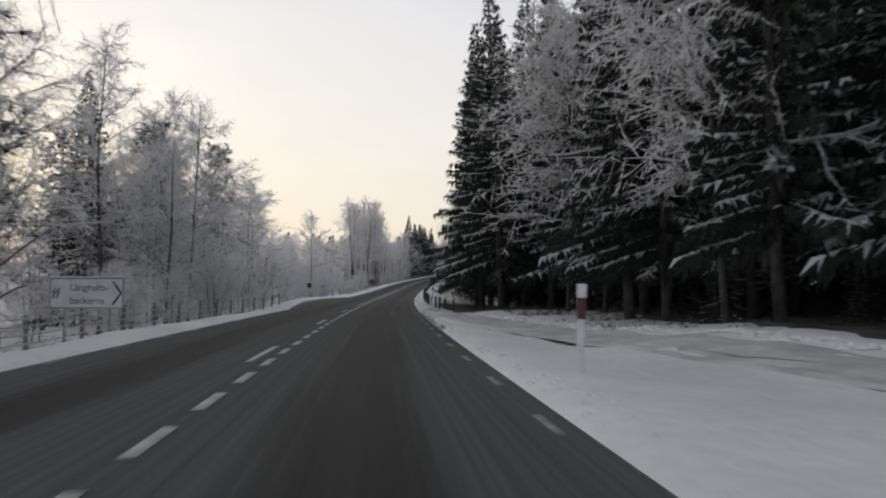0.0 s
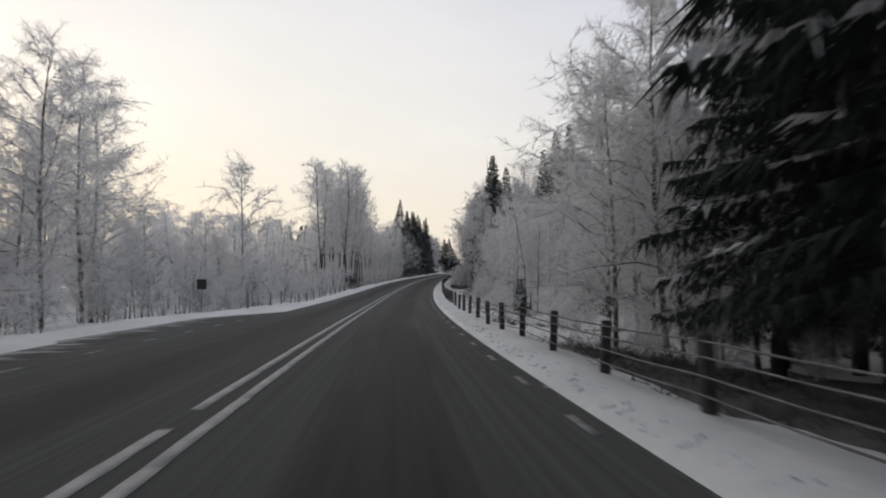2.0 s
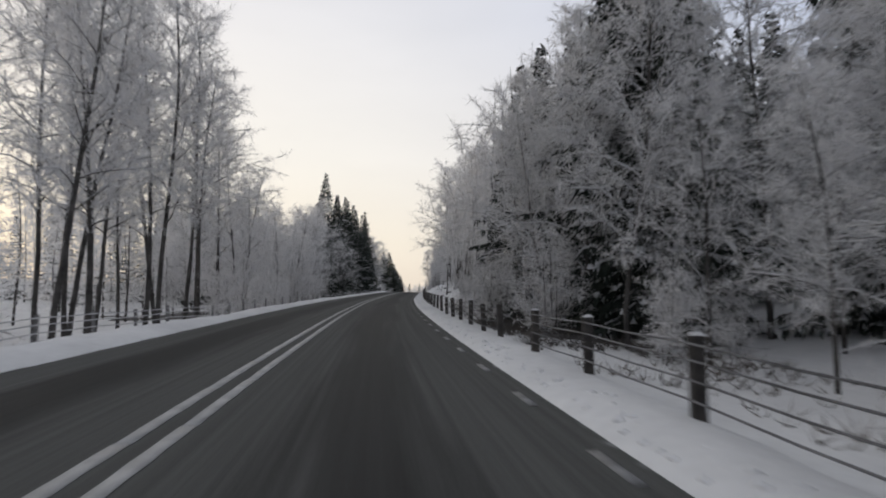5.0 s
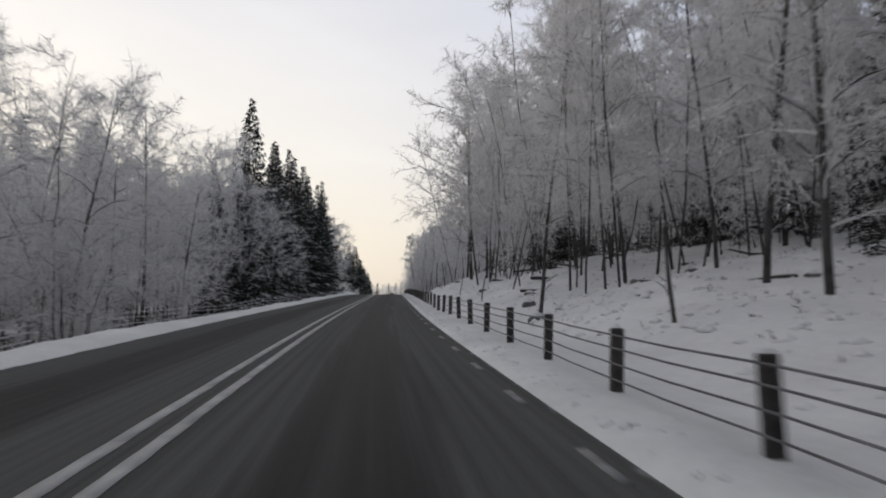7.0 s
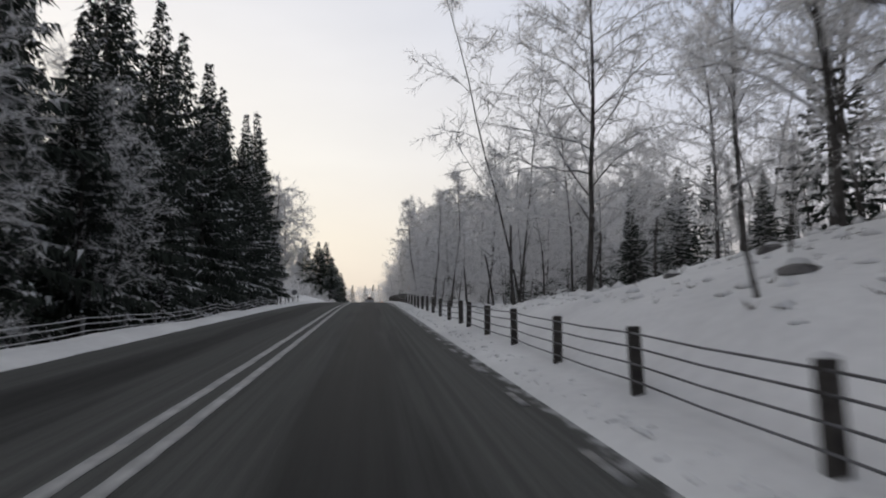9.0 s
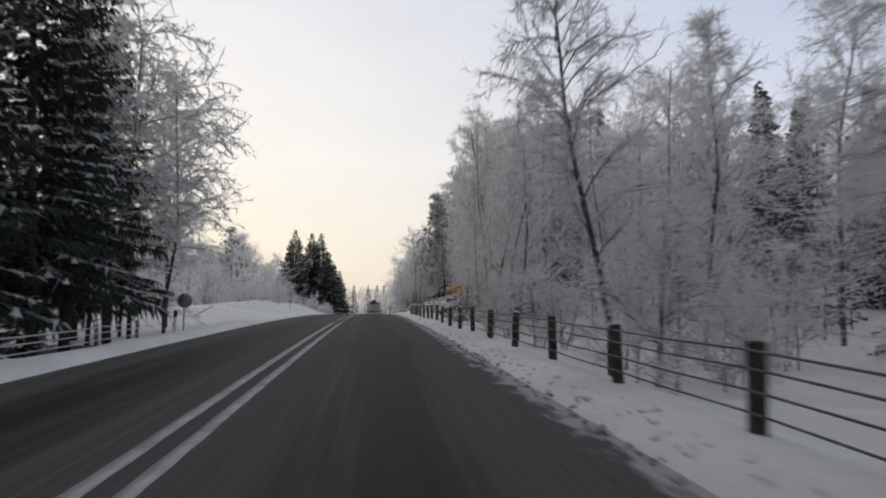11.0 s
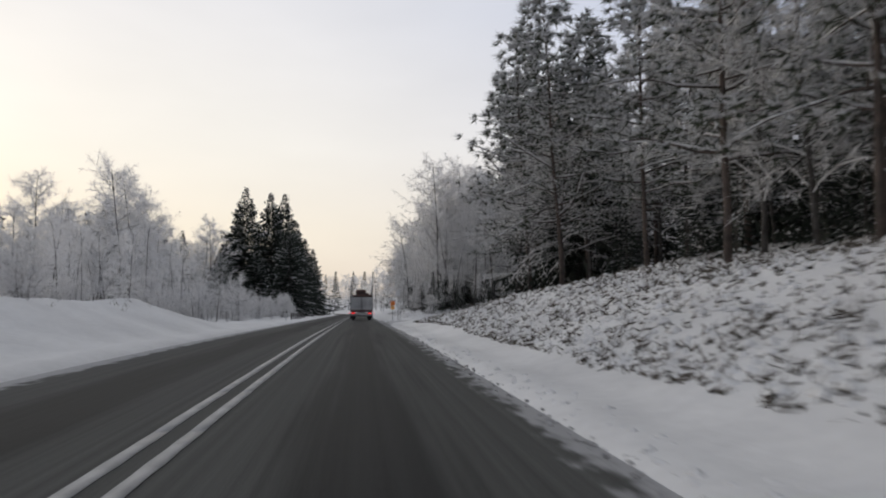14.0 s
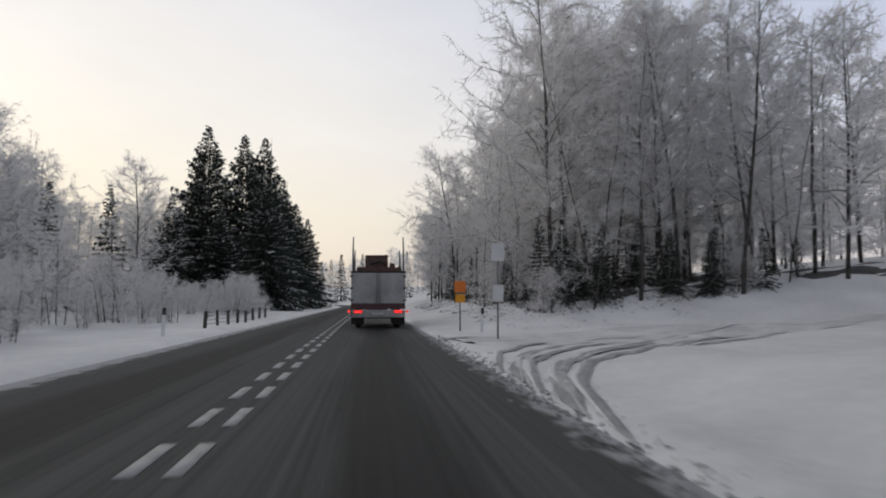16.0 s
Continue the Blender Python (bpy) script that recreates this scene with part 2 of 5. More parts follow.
def asphalt_material():
    m = bpy.data.materials.new("asphalt")
    m.use_nodes = True
    n, l = m.node_tree.nodes, m.node_tree.links
    b = n["Principled BSDF"]
    uv = n.new("ShaderNodeUVMap")
    sep = n.new("ShaderNodeSeparateXYZ")
    l.new(uv.outputs[0], sep.inputs[0])

    def math_node(op, x, y=None, z=None):
        k = n.new("ShaderNodeMath")
        k.operation = op
        for i, v in enumerate((x, y, z)):
            if v is None:
                continue
            if isinstance(v, (int, float)):
                k.inputs[i].default_value = v
            else:
                l.new(v, k.inputs[i])
        return k.outputs[0]

    # each lane: a dark oily middle, paler worn wheel tracks
    stretch = n.new("ShaderNodeMapping")
    stretch.inputs["Scale"].default_value = (1.2, 0.05, 1)
    l.new(uv.outputs[0], stretch.inputs[0])
    streak = n.new("ShaderNodeTexNoise")
    streak.inputs["Scale"].default_value, streak.inputs["Detail"].default_value = 1.6, 5
    l.new(stretch.outputs[0], streak.inputs["Vector"])
    grain = n.new("ShaderNodeTexNoise")
    grain.inputs["Scale"].default_value, grain.inputs["Detail"].default_value = 60, 3
    l.new(uv.outputs[0], grain.inputs["Vector"])
    across = math_node("ABSOLUTE", sep.outputs["X"])
    off = math_node("ABSOLUTE", math_node("SUBTRACT", across, 1.85))      # 0 in mid-lane
    band = math_node("SUBTRACT", off, 0.22)
    band = math_node("MULTIPLY_ADD", math_node("SUBTRACT", streak.outputs[0], 0.5), 1.7, band)
    ramp = n.new("ShaderNodeMapRange")
    ramp.interpolation_type = "SMOOTHSTEP"
    ramp.inputs["From Min"].default_value, ramp.inputs["From Max"].default_value = 0.0, 0.75
    l.new(band, ramp.inputs[0])
    mix = n.new("ShaderNodeMix")
    mix.data_type = "RGBA"
    l.new(ramp.outputs[0], mix.inputs["Factor"])
    mix.inputs[6].default_value, mix.inputs[7].default_value = (0.029, 0.0295, 0.029, 1), (0.102, 0.103, 0.099, 1)
    speck = n.new("ShaderNodeMix")
    speck.data_type, speck.blend_type = "RGBA", "MULTIPLY"
    speck.inputs["Factor"].default_value = 1.0
    fine_map = n.new("ShaderNodeMapping")        # thin tyre streaks
    fine_map.inputs["Scale"].default_value = (5.0, 0.02, 1)
    l.new(uv.outputs[0], fine_map.inputs[0])
    fine = n.new("ShaderNodeTexNoise")
    fine.inputs["Scale"].default_value, fine.inputs["Detail"].default_value = 2.0, 4
    l.new(fine_map.outputs[0], fine.inputs["Vector"])
    fine_tone = n.new("ShaderNodeMapRange")
    fine_tone.inputs["From Min"].default_value, fine_tone.inputs["From Max"].default_value = 0.3, 0.7
    fine_tone.inputs["To Min"].default_value, fine_tone.inputs["To Max"].default_value = 0.80, 1.22
    l.new(fine.outputs[0], fine_tone.inputs[0])
    streaked = n.new("ShaderNodeMix")
    streaked.data_type, streaked.blend_type = "RGBA", "MULTIPLY"
    streaked.inputs["Factor"].default_value = 1.0
    l.new(mix.outputs[2], streaked.inputs[6])
    l.new(fine_tone.outputs[0], streaked.inputs[7])
    l.new(streaked.outputs[2], speck.inputs[6])
    tone = n.new("ShaderNodeMapRange")
    tone.inputs["From Min"].default_value, tone.inputs["From Max"].default_value = 0.3, 0.7
    tone.inputs["To Min"].default_value, tone.inputs["To Max"].default_value = 0.7, 1.3
    l.new(grain.outputs[0], tone.inputs[0])
    l.new(tone.outputs[0], speck.inputs[7])
    # slush and blown snow along the edges
    slush = n.new("ShaderNodeTexNoise")
    slush.inputs["Scale"].default_value, slush.inputs["Detail"].default_value = 4.2, 8
    drawn = n.new("ShaderNodeMapping")
    drawn.inputs["Scale"].default_value = (1, 0.4, 1)
    l.new(uv.outputs[0], drawn.inputs[0])
    l.new(drawn.outputs[0], slush.inputs["Vector"])
    edge = math_node("MULTIPLY_ADD", math_node("SUBTRACT", slush.outputs[0], 0.5), 1.15, across)
    late = n.new("ShaderNodeMapRange")           # more slush further along the road
    late.inputs["From Min"].default_value, late.inputs["From Max"].default_value = 170, 260
    late.inputs["To Min"].default_value, late.inputs["To Max"].default_value = 0.0, 0.42
    l.new(sep.outputs["Y"], late.inputs[0])
    edge = math_node("ADD", edge, late.outputs[0])
    es = n.new("ShaderNodeMapRange")
    es.interpolation_type = "SMOOTHSTEP"
    es.inputs["From Min"].default_value, es.inputs["From Max"].default_value = 3.92, 4.22
    l.new(edge, es.inputs[0])
    top = n.new("ShaderNodeMix")
    top.data_type = "RGBA"
    l.new(es.outputs[0], top.inputs["Factor"])
    l.new(speck.outputs[2], top.inputs[6])
    top.inputs[7].default_value = (0.44, 0.44, 0.45, 1)
    l.new(top.outputs[2], b.inputs["Base Color"])
    rough = n.new("ShaderNodeMapRange")
    rough.inputs["To Min"].default_value, rough.inputs["To Max"].default_value = 0.72, 0.9
    l.new(ramp.outputs[0], rough.inputs[0])
    l.new(rough.outputs[0], b.inputs["Roughness"])
    b.inputs["Specular IOR Level"].default_value = 0.14
    bp = n.new("ShaderNodeBump")
    bp.inputs["Strength"].default_value, bp.inputs["Distance"].default_value = 0.4, 0.01
    l.new(grain.outputs[0], bp.inputs["Height"])
    l.new(bp.outputs[0], b.inputs["Normal"])
    return m


ASPHALT = asphalt_material()


# ---- letters for the signs ----
def text_mesh(text):
    cu = bpy.data.curves.new("letter", "FONT")
    cu.body, cu.extrude, cu.resolution_u = text, 0.002, 3
    tmp = new("letter", cu)
    bpy.context.view_layer.update()
    me = bpy.data.meshes.new_from_object(tmp.evaluated_get(bpy.context.evaluated_depsgraph_get()))
    bpy.data.objects.remove(tmp)
    me.materials.clear()
    me.materials.append(BLACK)
    return me


def word(text):
    """Each letter's mesh at size 1 and its distance from the word's start."""
    out = []
    for i, char in enumerate(text):
        if char != " ":
            ends = [max(v.co.x for v in text_mesh(t).vertices) for t in (text[:i] + "|", "|")]
            out.append((text_mesh(char), ends[0] - ends[1]))
    return out


LETTERS = {t: word(t) for t in ("Långhults-", "backarna", "2 Fägrilt")}


# ---- builders ----
class Shape:
    """Gathers corners and faces of one mesh; faces are kept as index arrays, one for each run of equal size."""

    def __init__(self):
        self.v, self.f, self.n = [], [], 0

    def add(self, verts, faces):
        verts = np.asarray(verts, float).reshape(-1, 3)
        self.v.append(verts)
        if isinstance(faces, np.ndarray):
            self.f.append(faces + self.n)
        else:
            for face in faces:
                self.f.append(np.array([face]) + self.n)
        self.n += len(verts)

    def tube(self, pts, radii, sides=5, cap=True):
        pts = np.asarray(pts, float)
        k = len(pts)
        way = np.gradient(pts, axis=0)
        way /= np.linalg.norm(way, axis=1)[:, None] + 1e-9
        ref = np.array([0.0, 0, 1]) if abs(way[0][2]) < 0.8 else np.array([1.0, 0, 0])
        a = np.cross(way, ref)
        a /= np.linalg.norm(a, axis=1)[:, None] + 1e-9
        b = np.cross(way, a)
        ang = np.arange(sides) * 2 * np.pi / sides
        ring = np.cos(ang)[None, :, None] * a[:, None] + np.sin(ang)[None, :, None] * b[:, None]
        verts = pts[:, None] + ring * np.asarray(radii, float)[:, None, None]
        i, j = np.repeat(np.arange(k - 1), sides) * sides, np.tile(np.arange(sides), k - 1)
        q = (j + 1) % sides
        start = self.n
        self.add(verts, np.stack([i + j, i + q, i + sides + q, i + sides + j], 1))
        if cap:
            self.f += [np.arange(sides)[::-1][None] + start, np.arange(sides)[None] + start + (k - 1) * sides]

    def blades(self, root, tip, width, side):
        """Thin three-cornered slivers from root to tip; all arguments are arrays of rows."""
        root, tip, side = np.asarray(root), np.asarray(tip), np.asarray(side)
        w = np.asarray(width)[:, None] / 2
        v = np.stack([root - side * w, root + side * w, tip], 1).reshape(-1, 3)
        self.add(v, np.arange(3 * len(root)).reshape(-1, 3))

    def box(self, x0, y0, z0, x1, y1, z1):
        v = [(x, y, z) for x in (x0, x1) for y in (y0, y1) for z in (z0, z1)]
        self.add(v, [(0, 1, 3, 2), (4, 6, 7, 5), (0, 4, 5, 1), (2, 3, 7, 6), (0, 2, 6, 4), (1, 5, 7, 3)])

    def mesh(self, name, material, smooth=False):
        me = mesh_of(name, np.concatenate(self.v) if self.v else np.zeros((0, 3)), self.f)
        me.materials.append(material)
        if smooth:
            me.shade_smooth()
        me.update()
        return me


def mesh_of(name, verts, runs):
    """A mesh from corners and runs of faces, each run an array with one row a face."""
    me = bpy.data.meshes.new(name)
    sizes = np.concatenate([np.full(len(r), r.shape[1]) for r in runs]).astype(np.int32)
    loops = np.concatenate([r.ravel() for r in runs]).astype(np.int32)
    me.vertices.add(len(verts))
    me.vertices.foreach_set("co", np.asarray(verts, np.float32).ravel())
    me.loops.add(len(loops))
    me.loops.foreach_set("vertex_index", loops)
    me.polygons.add(len(sizes))
    me.polygons.foreach_set("loop_start", (np.cumsum(sizes) - sizes).astype(np.int32))
    me.update(calc_edges=True)
    return me



def part(name, shape, material, parent=None, label="", smooth=False):
    """One mesh object from a Shape or a mesh, under its thing."""
    me = shape.mesh(name, material, smooth) if isinstance(shape, Shape) else shape
    ob = new(name, me)
    ob.parent = parent
    if label:
        ob["label"] = label
    return ob


def bevelled(boxes, bevel=0.01, segments=1):
    """One mesh of boxes (x0, y0, z0, x1, y1, z1) with softened edges."""
    bm = bmesh.new()
    for x0, y0, z0, x1, y1, z1 in boxes:
        r = bmesh.ops.create_cube(bm, size=1.0)
        for v in r["verts"]:
            v.co = Vector(((x0 + x1) / 2 + v.co.x * (x1 - x0), (y0 + y1) / 2 + v.co.y * (y1 - y0), (z0 + z1) / 2 + v.co.z * (z1 - z0)))
    bmesh.ops.bevel(bm, geom=list(bm.edges), offset=bevel, segments=segments, affect="EDGES")
    return bm


def bm_part(name, bm, material, parent=None, label=""):
    me = bpy.data.meshes.new(name)
    bm.to_mesh(me)
    bm.free()
    me.materials.append(material)
    ob = new(name, me)
    ob.parent = parent
    if label:
        ob["label"] = label
    return ob


def set_on(s, u, z=0.0, turn=0.0, size=1.0, sloped=False):
    """A pose on the road's own axes: local y runs along the road."""
    x, y, zz = on_road(s, u, z)
    rise = math.degrees(math.atan(np.interp(s, SLOPE_S, SLOPE_V))) if sloped else 0.0
    return pose(float(x), float(y), float(zz), rise, 0, math.degrees(heading(s)) + turn) @ Matrix.Scale(size, 4)


# ---- ground ----
RS = [-200, 5, 36, 60, 110, 135, 160, 190, 215, 232, 262, 290, 312, 345, 364, 369, 373, 387, 394, 420, 900]
R6 = [0.0, 0.0, -0.1, -0.35, -0.5, -0.4, 0.0, 0.3, 0.8, 0.1, -0.35, -0.1, 0.35, 0.45, 0.45, 0.26, 0.04, 0.06, 0.3, 0.3, 0.2]
R10 = [0.1, 0.1, 0.0, -0.8, -1.0, -0.6, 0.6, 1.45, 2.2, 0.6, -0.6, 0.3, 1.7, 2.0, 1.3, 0.75, 0.1, 0.1, 1.2, 1.3, 0.8]
R20 = [0.2, 0.2, 0.2, -1.0, -1.2, -0.3, 1.6, 3.3, 4.0, 2.0, -0.3, 1.2, 3.7, 4.0, 3.2, 1.4, 0.5, 0.4, 2.3, 2.4, 1.5]
LS = [-200, 0, 60, 110, 160, 268, 284, 296, 314, 326, 342, 350, 358, 366, 374, 420, 900]
L6 = [-0.1, -0.1, -0.2, -0.3, -0.4, -0.4, -0.2, 0.15, 0.35, 0.3, 0.4, 0.4, 0.2, 0.1, 0.05, 0.0, 0.0]
L9 = [-0.8, -0.8, -0.7, -0.9, -1.2, -1.2, -0.3, 0.8, 1.4, 1.1, 1.6, 1.6, 0.7, 0.2, 0.0, -0.1, 0.0]
L20 = [-1.2, -1.2, -1.2, -1.4, -1.8, -1.6, -0.6, 0.0, 0.3, 0.3, 0.5, 0.5, 0.3, 0.1, 0.1, 0.0, 0.5]


def rough_noise(x, y, scale, seed=0.0):
    return noise.noise((x * scale + seed, y * scale - seed, seed * 1.7))


def bay(s):
    """How far the asphalt widens on the left, at the bus stop."""
    return float(np.interp(s, [41, 63, 74, 92], [0, 2.7, 2.6, 0]))


def ground_z(s, u):
    """Height of the snow over the asphalt's height at s."""
    wide = bay(s)
    if u < -3.6 and wide:
        u = u + wide if u < -3.6 - wide else -3.6
    a = abs(u)
    if u < 0:        # the snow lies further in on the left
        a += float(np.interp(s, [-200, 40, 95, 270, 285, 330, 900], [0.15, 0.15, 0.4, 0.4, 0.3, -0.25, -0.25]))
    if a < 3.7:
        return -0.25
    if u > 0:
        z6, z10, z20 = (float(np.interp(s, RS, t)) for t in (R6, R10, R20))
        z = float(np.interp(a, [3.7, 3.95, 4.25, 4.9, 6, 10, 20, 60, 150], [-0.2, -0.01, 0.08, 0.08, z6, z10, z20, z20 + 4, z20 + 8]))
    else:
        z6, z9, z20 = (float(np.interp(s, LS, t)) for t in (L6, L9, L20))
        z = float(np.interp(a, [3.7, 3.95, 4.4, 5.1, 6, 9, 20, 60, 150], [-0.2, -0.01, 0.1, 0.08, z6, z9, z20, z20 + 1, z20 + 6]))
    if a > 4.0:
        soft = min((a - 4.0) / 3, 1)
        soft *= float(np.interp(s, [150, 175, 235, 245], [1.0, 1.7, 1.7, 1.0])) if u > 6 else 1.0
        z += soft * (0.30 * rough_noise(s, u, 0.13, 3.0) + 0.12 * rough_noise(s, u, 0.5, 9.0)) + 0.045 * rough_noise(s, u, 1.3, 5.0) * min(1, (a - 4.0) * 3)
    return z


def ground_world(s, u, sink=0.0):
    return set_on(s, u, ground_z(s, u) - sink)


def sheet(name, s_list, u_list, zf, material, uv=False, smooth=True):
    verts, faces, uvs = [], [], []
    nu = len(u_list)
    for s in s_list:
        for u in u_list:
            verts.append([float(c) for c in on_road(s, u, zf(s, u))])
            uvs.append((u, s))
    for i in range(len(s_list) - 1):
        for j in range(nu - 1):
            a = i * nu + j
            faces.append((a, a + 1, a + nu + 1, a + nu))
    me = bpy.data.meshes.new(name)
    me.from_pydata(verts, [], faces)
    me.materials.append(material)
    if uv:
        lay = me.uv_layers.new(name="UVMap")
        for loop in me.loops:
            lay.data[loop.index].uv = uvs[loop.vertex_index]
    if smooth:
        me.shade_smooth()
    me.update()
    return new(name, me)


near_u = [3.1, 3.3, 3.5, 3.7, 3.85, 3.95, 4.05, 4.15, 4.3, 4.5, 4.75, 5, 5.3, 5.7, 6.2, 6.8, 7.5, 8.3, 9.2, 10.2, 11.4, 12.8, 14.5, 16.5, 19, 22, 26, 32, 40, 55, 80, 120, 200, 400, 900]
ground_u = [-u for u in reversed(near_u)] + [-2.0, 0.0, 2.0] + near_u
ground_s = list(np.concatenate([[-200, -120, -60, -30, -15], np.arange(-8, 110, 0.6), np.arange(110, 400, 0.7), np.arange(400, 480, 1.5), np.arange(480, 900, 15)]))
ground = tagged(sheet("ground", ground_s, ground_u, ground_z, SNOW), "snow-covered ground, verges and banks beside the road", "ground", kind="structure")



def road_sheet():
    cols = [-1, -3.6, -2.6, -1.85, -0.9, 0, 0.9, 1.85, 2.6, 3.6, 4.25]
    ss = np.arange(-60, 800, 2.0)
    verts, uvs, faces, n = [], [], [], len(cols)
    for s in ss:
        for u in cols:
            u = -4.25 - bay(s) if u == -1 else u
            verts.append([float(c) for c in on_road(s, u, -0.008 * min(abs(u), 4.0) - (0.02 if abs(u) > 4 else 0))])
            uvs.append((max(u, -4.25) if bay(s) < 0.2 or u > -4 else -4.25 - 0.0 * u, s))
    for i in range(len(ss) - 1):
        for j in range(n - 1):
            a = i * n + j
            faces.append((a, a + 1, a + n + 1, a + n))
    me = bpy.data.meshes.new("road")
    me.from_pydata(verts, [], faces)
    me.materials.append(ASPHALT)
    lay = me.uv_layers.new(name="UVMap")
    for loop in me.loops:
        lay.data[loop.index].uv = uvs[loop.vertex_index]
    me.shade_smooth()
    me.update()
    return new("road", me)


road = tagged(road_sheet(), "dark damp asphalt road with snowy edges", "road", kind="structure")


# ---- road markings ----
def dash_mesh(name, length, width, paint=None):
    sh = Shape()
    n = max(2, int(length / 0.4) + 1)
    rng = np.random.default_rng(5)
    left, right = [], []
    for i in range(n):
        y = -length / 2 + length * i / (n - 1)
        j = rng.uniform(-0.008, 0.008, 2)
        left.append((-width / 2 + j[0], y, 0.0))
        right.append((width / 2 + j[1], y, 0.0))
    top = left + right
    low = [(x, y, -0.004) for x, y, z in top]
    faces = [(i, n + i, n + i + 1, i + 1) for i in range(n - 1)]
    edge = list(range(n)) + list(range(2 * n - 1, n - 1, -1))
    m = 2 * n
    faces += [(edge[i], edge[(i + 1) % m], m + edge[(i + 1) % m], m + edge[i]) for i in range(m)]
    sh.add(top + low, faces)
    return sh.mesh(name, paint or PAINT)


def lay_dash(me, s, u):
    if abs(u) < 1:
        u += float(np.interp(s, [105, 130, 215, 245], [0, 0.13, 0.13, 0]))     # the lines stray a little here
    ob = new("road_mark", me)
    ob.matrix_basis = set_on(s, u, -0.008 * abs(u) + 0.008, sloped=True)
    ob.parent = road
    return ob


EDGE_DASH, MID_DASH, LONG_DASH, LINE = dash_mesh("edge_dash", 0.95, 0.10, WORN_PAINT), dash_mesh("mid_dash", 1.15, 0.14), dash_mesh("long_dash", 3.0, 0.14), dash_mesh("line_piece", 2.98, 0.14)
GAPPY = dash_mesh("worn_line_piece", 1.75, 0.14)
for i in range(84):
    lay_dash(EDGE_DASH, 0.4 + 3 * i, 3.65)
for i in range(75):
    if not 46 < 3.5 + 3 * i < 90:
        lay_dash(EDGE_DASH, 3.5 + 3 * i, -3.6)
for s in (50, 53, 56, 59, 62, 65, 68, 71, 74, 77, 80, 83, 86):
    lay_dash(EDGE_DASH, s, -4.1)
LINE_U = 0.17
for i in range(-2, 14):
    lay_dash(MID_DASH, 1.9 + 2.0 * i, LINE_U)
for i in range(6):
    lay_dash(GAPPY, 29.9 + 2.0 * i, LINE_U)
for s in (13.5, 25.5, 37.5, 49.8):
    lay_dash(LONG_DASH, s, -LINE_U)
for k0, k1, u in ((41, 282, LINE_U), (52.3, 282, -LINE_U), (313, 361, LINE_U), (313, 361, -LINE_U)):
    for i in range(int((k1 - k0) / 3)):
        lay_dash(LINE, k0 + 1.5 + 3 * i, u)
for k0, k1 in ((283.5, 312.5), (361.75, 440)):
    for i in range(int((k1 - k0) / 2.0)):
        for u in (-LINE_U, LINE_U):
            lay_dash(MID_DASH, k0 + 2.0 * i, u)


# ---- fences ----
def fence_post_mesh(half=0.065, material=WOOD):
    bm = bevelled([(-half, -half, -0.35, half, half, 0.74)], 0.015)
    for v in bm.verts:
        v.co.x += 0.008 * math.sin(v.co.z * 7)
    me = bpy.data.meshes.new("post")
    bm.to_mesh(me)
    bm.free()
    me.materials.append(material)
    return me


POST = fence_post_mesh()
SLIM_POST = fence_post_mesh(0.042, POST_FROST)
cap_shape = Shape()
cap_shape.add([(-0.07, -0.07, 0.74), (0.07, -0.07, 0.74), (0.07, 0.07, 0.74), (-0.07, 0.07, 0.74), (-0.03, -0.035, 0.775), (0.035, -0.03, 0.77), (0.03, 0.035, 0.78), (-0.035, 0.03, 0.77)],
              [(0, 1, 5, 4), (1, 2, 6, 5), (2, 3, 7, 6), (3, 0, 4, 7), (4, 5, 6, 7)])
CAP = cap_shape.mesh("snow_cap", SNOW_LOAD)


def cable_fence(places, label, wires=(0.16, 0.34, 0.52, 0.67), end_low=(), slim=False):
    """A fence of wooden posts at (s, u) with cables on the side of the road."""
    root = tagged(new("cable_fence"), label, "fence", group="fences along the road")
    rng = random.Random(len(places))
    spots = []
    for i, (s, u) in enumerate(places):
        z = max(ground_z(s, u), -0.5)
        if i not in end_low:
            p = part("post", SLIM_POST if slim else POST, WOOD, root)
            lean = pose(0, 0, 0, rng.uniform(-2.5, 2.5), rng.uniform(-2.5, 2.5), rng.uniform(-10, 10))
            p.matrix_basis = set_on(s, u, z) @ lean
            if not slim and rng.random() < 0.5:
                part("snow_cap", CAP, SNOW_LOAD, p, "little cap of snow")
        spots.append((s, u, z))
    for h in wires:
        pts = []
        for i, (s, u, z) in enumerate(spots):
            side = -0.08 if u > 0 else 0.08
            hh = 0.03 + h * 0.08 if i in end_low else h
            pts.append(on_road(s, u + side, z + hh))
            if i + 1 < len(spots) and i not in end_low and i + 1 not in end_low:
                s2, u2, z2 = spots[i + 1]
                pts.append(on_road((s + s2) / 2, (u + u2) / 2 + side, (z + z2) / 2 + h - 0.015))
        sh = Shape()
        sh.tube([[float(c) for c in p] for p in pts], [0.015 if slim else 0.012] * len(pts), 5)
        part("cable", sh, RIME if slim else WIRE, root)
    return root


head_run = [(36.6, 6.9), (39.2, 5.95), (40.4, 5.55), (41.4, 5.25), (42.5, 5.08), (44.3, 4.95)]
cable_fence(head_run + [(48.1 + 3.2 * i, 4.85) for i in range(25)], "roadside fence of dark wooden posts and frosted steel cables", end_low=(0,))
cable_fence([(q, 4.85) for q in (128.5, 131.2, 134.0, 136.9, 139.8, 142.9, 146.1, 149.4)] + [(152.66 + 3.17 * i, 4.85) for i in range(23)], "roadside fence of dark wooden posts and cables below a snowy bank")
third = [224.1 + 3.2 * i for i in range(18)] + [281.1, 283.8, 286.4, 289.6, 292.7, 295.4, 297.9, 300.7, 303.7]
n_last = len(third)
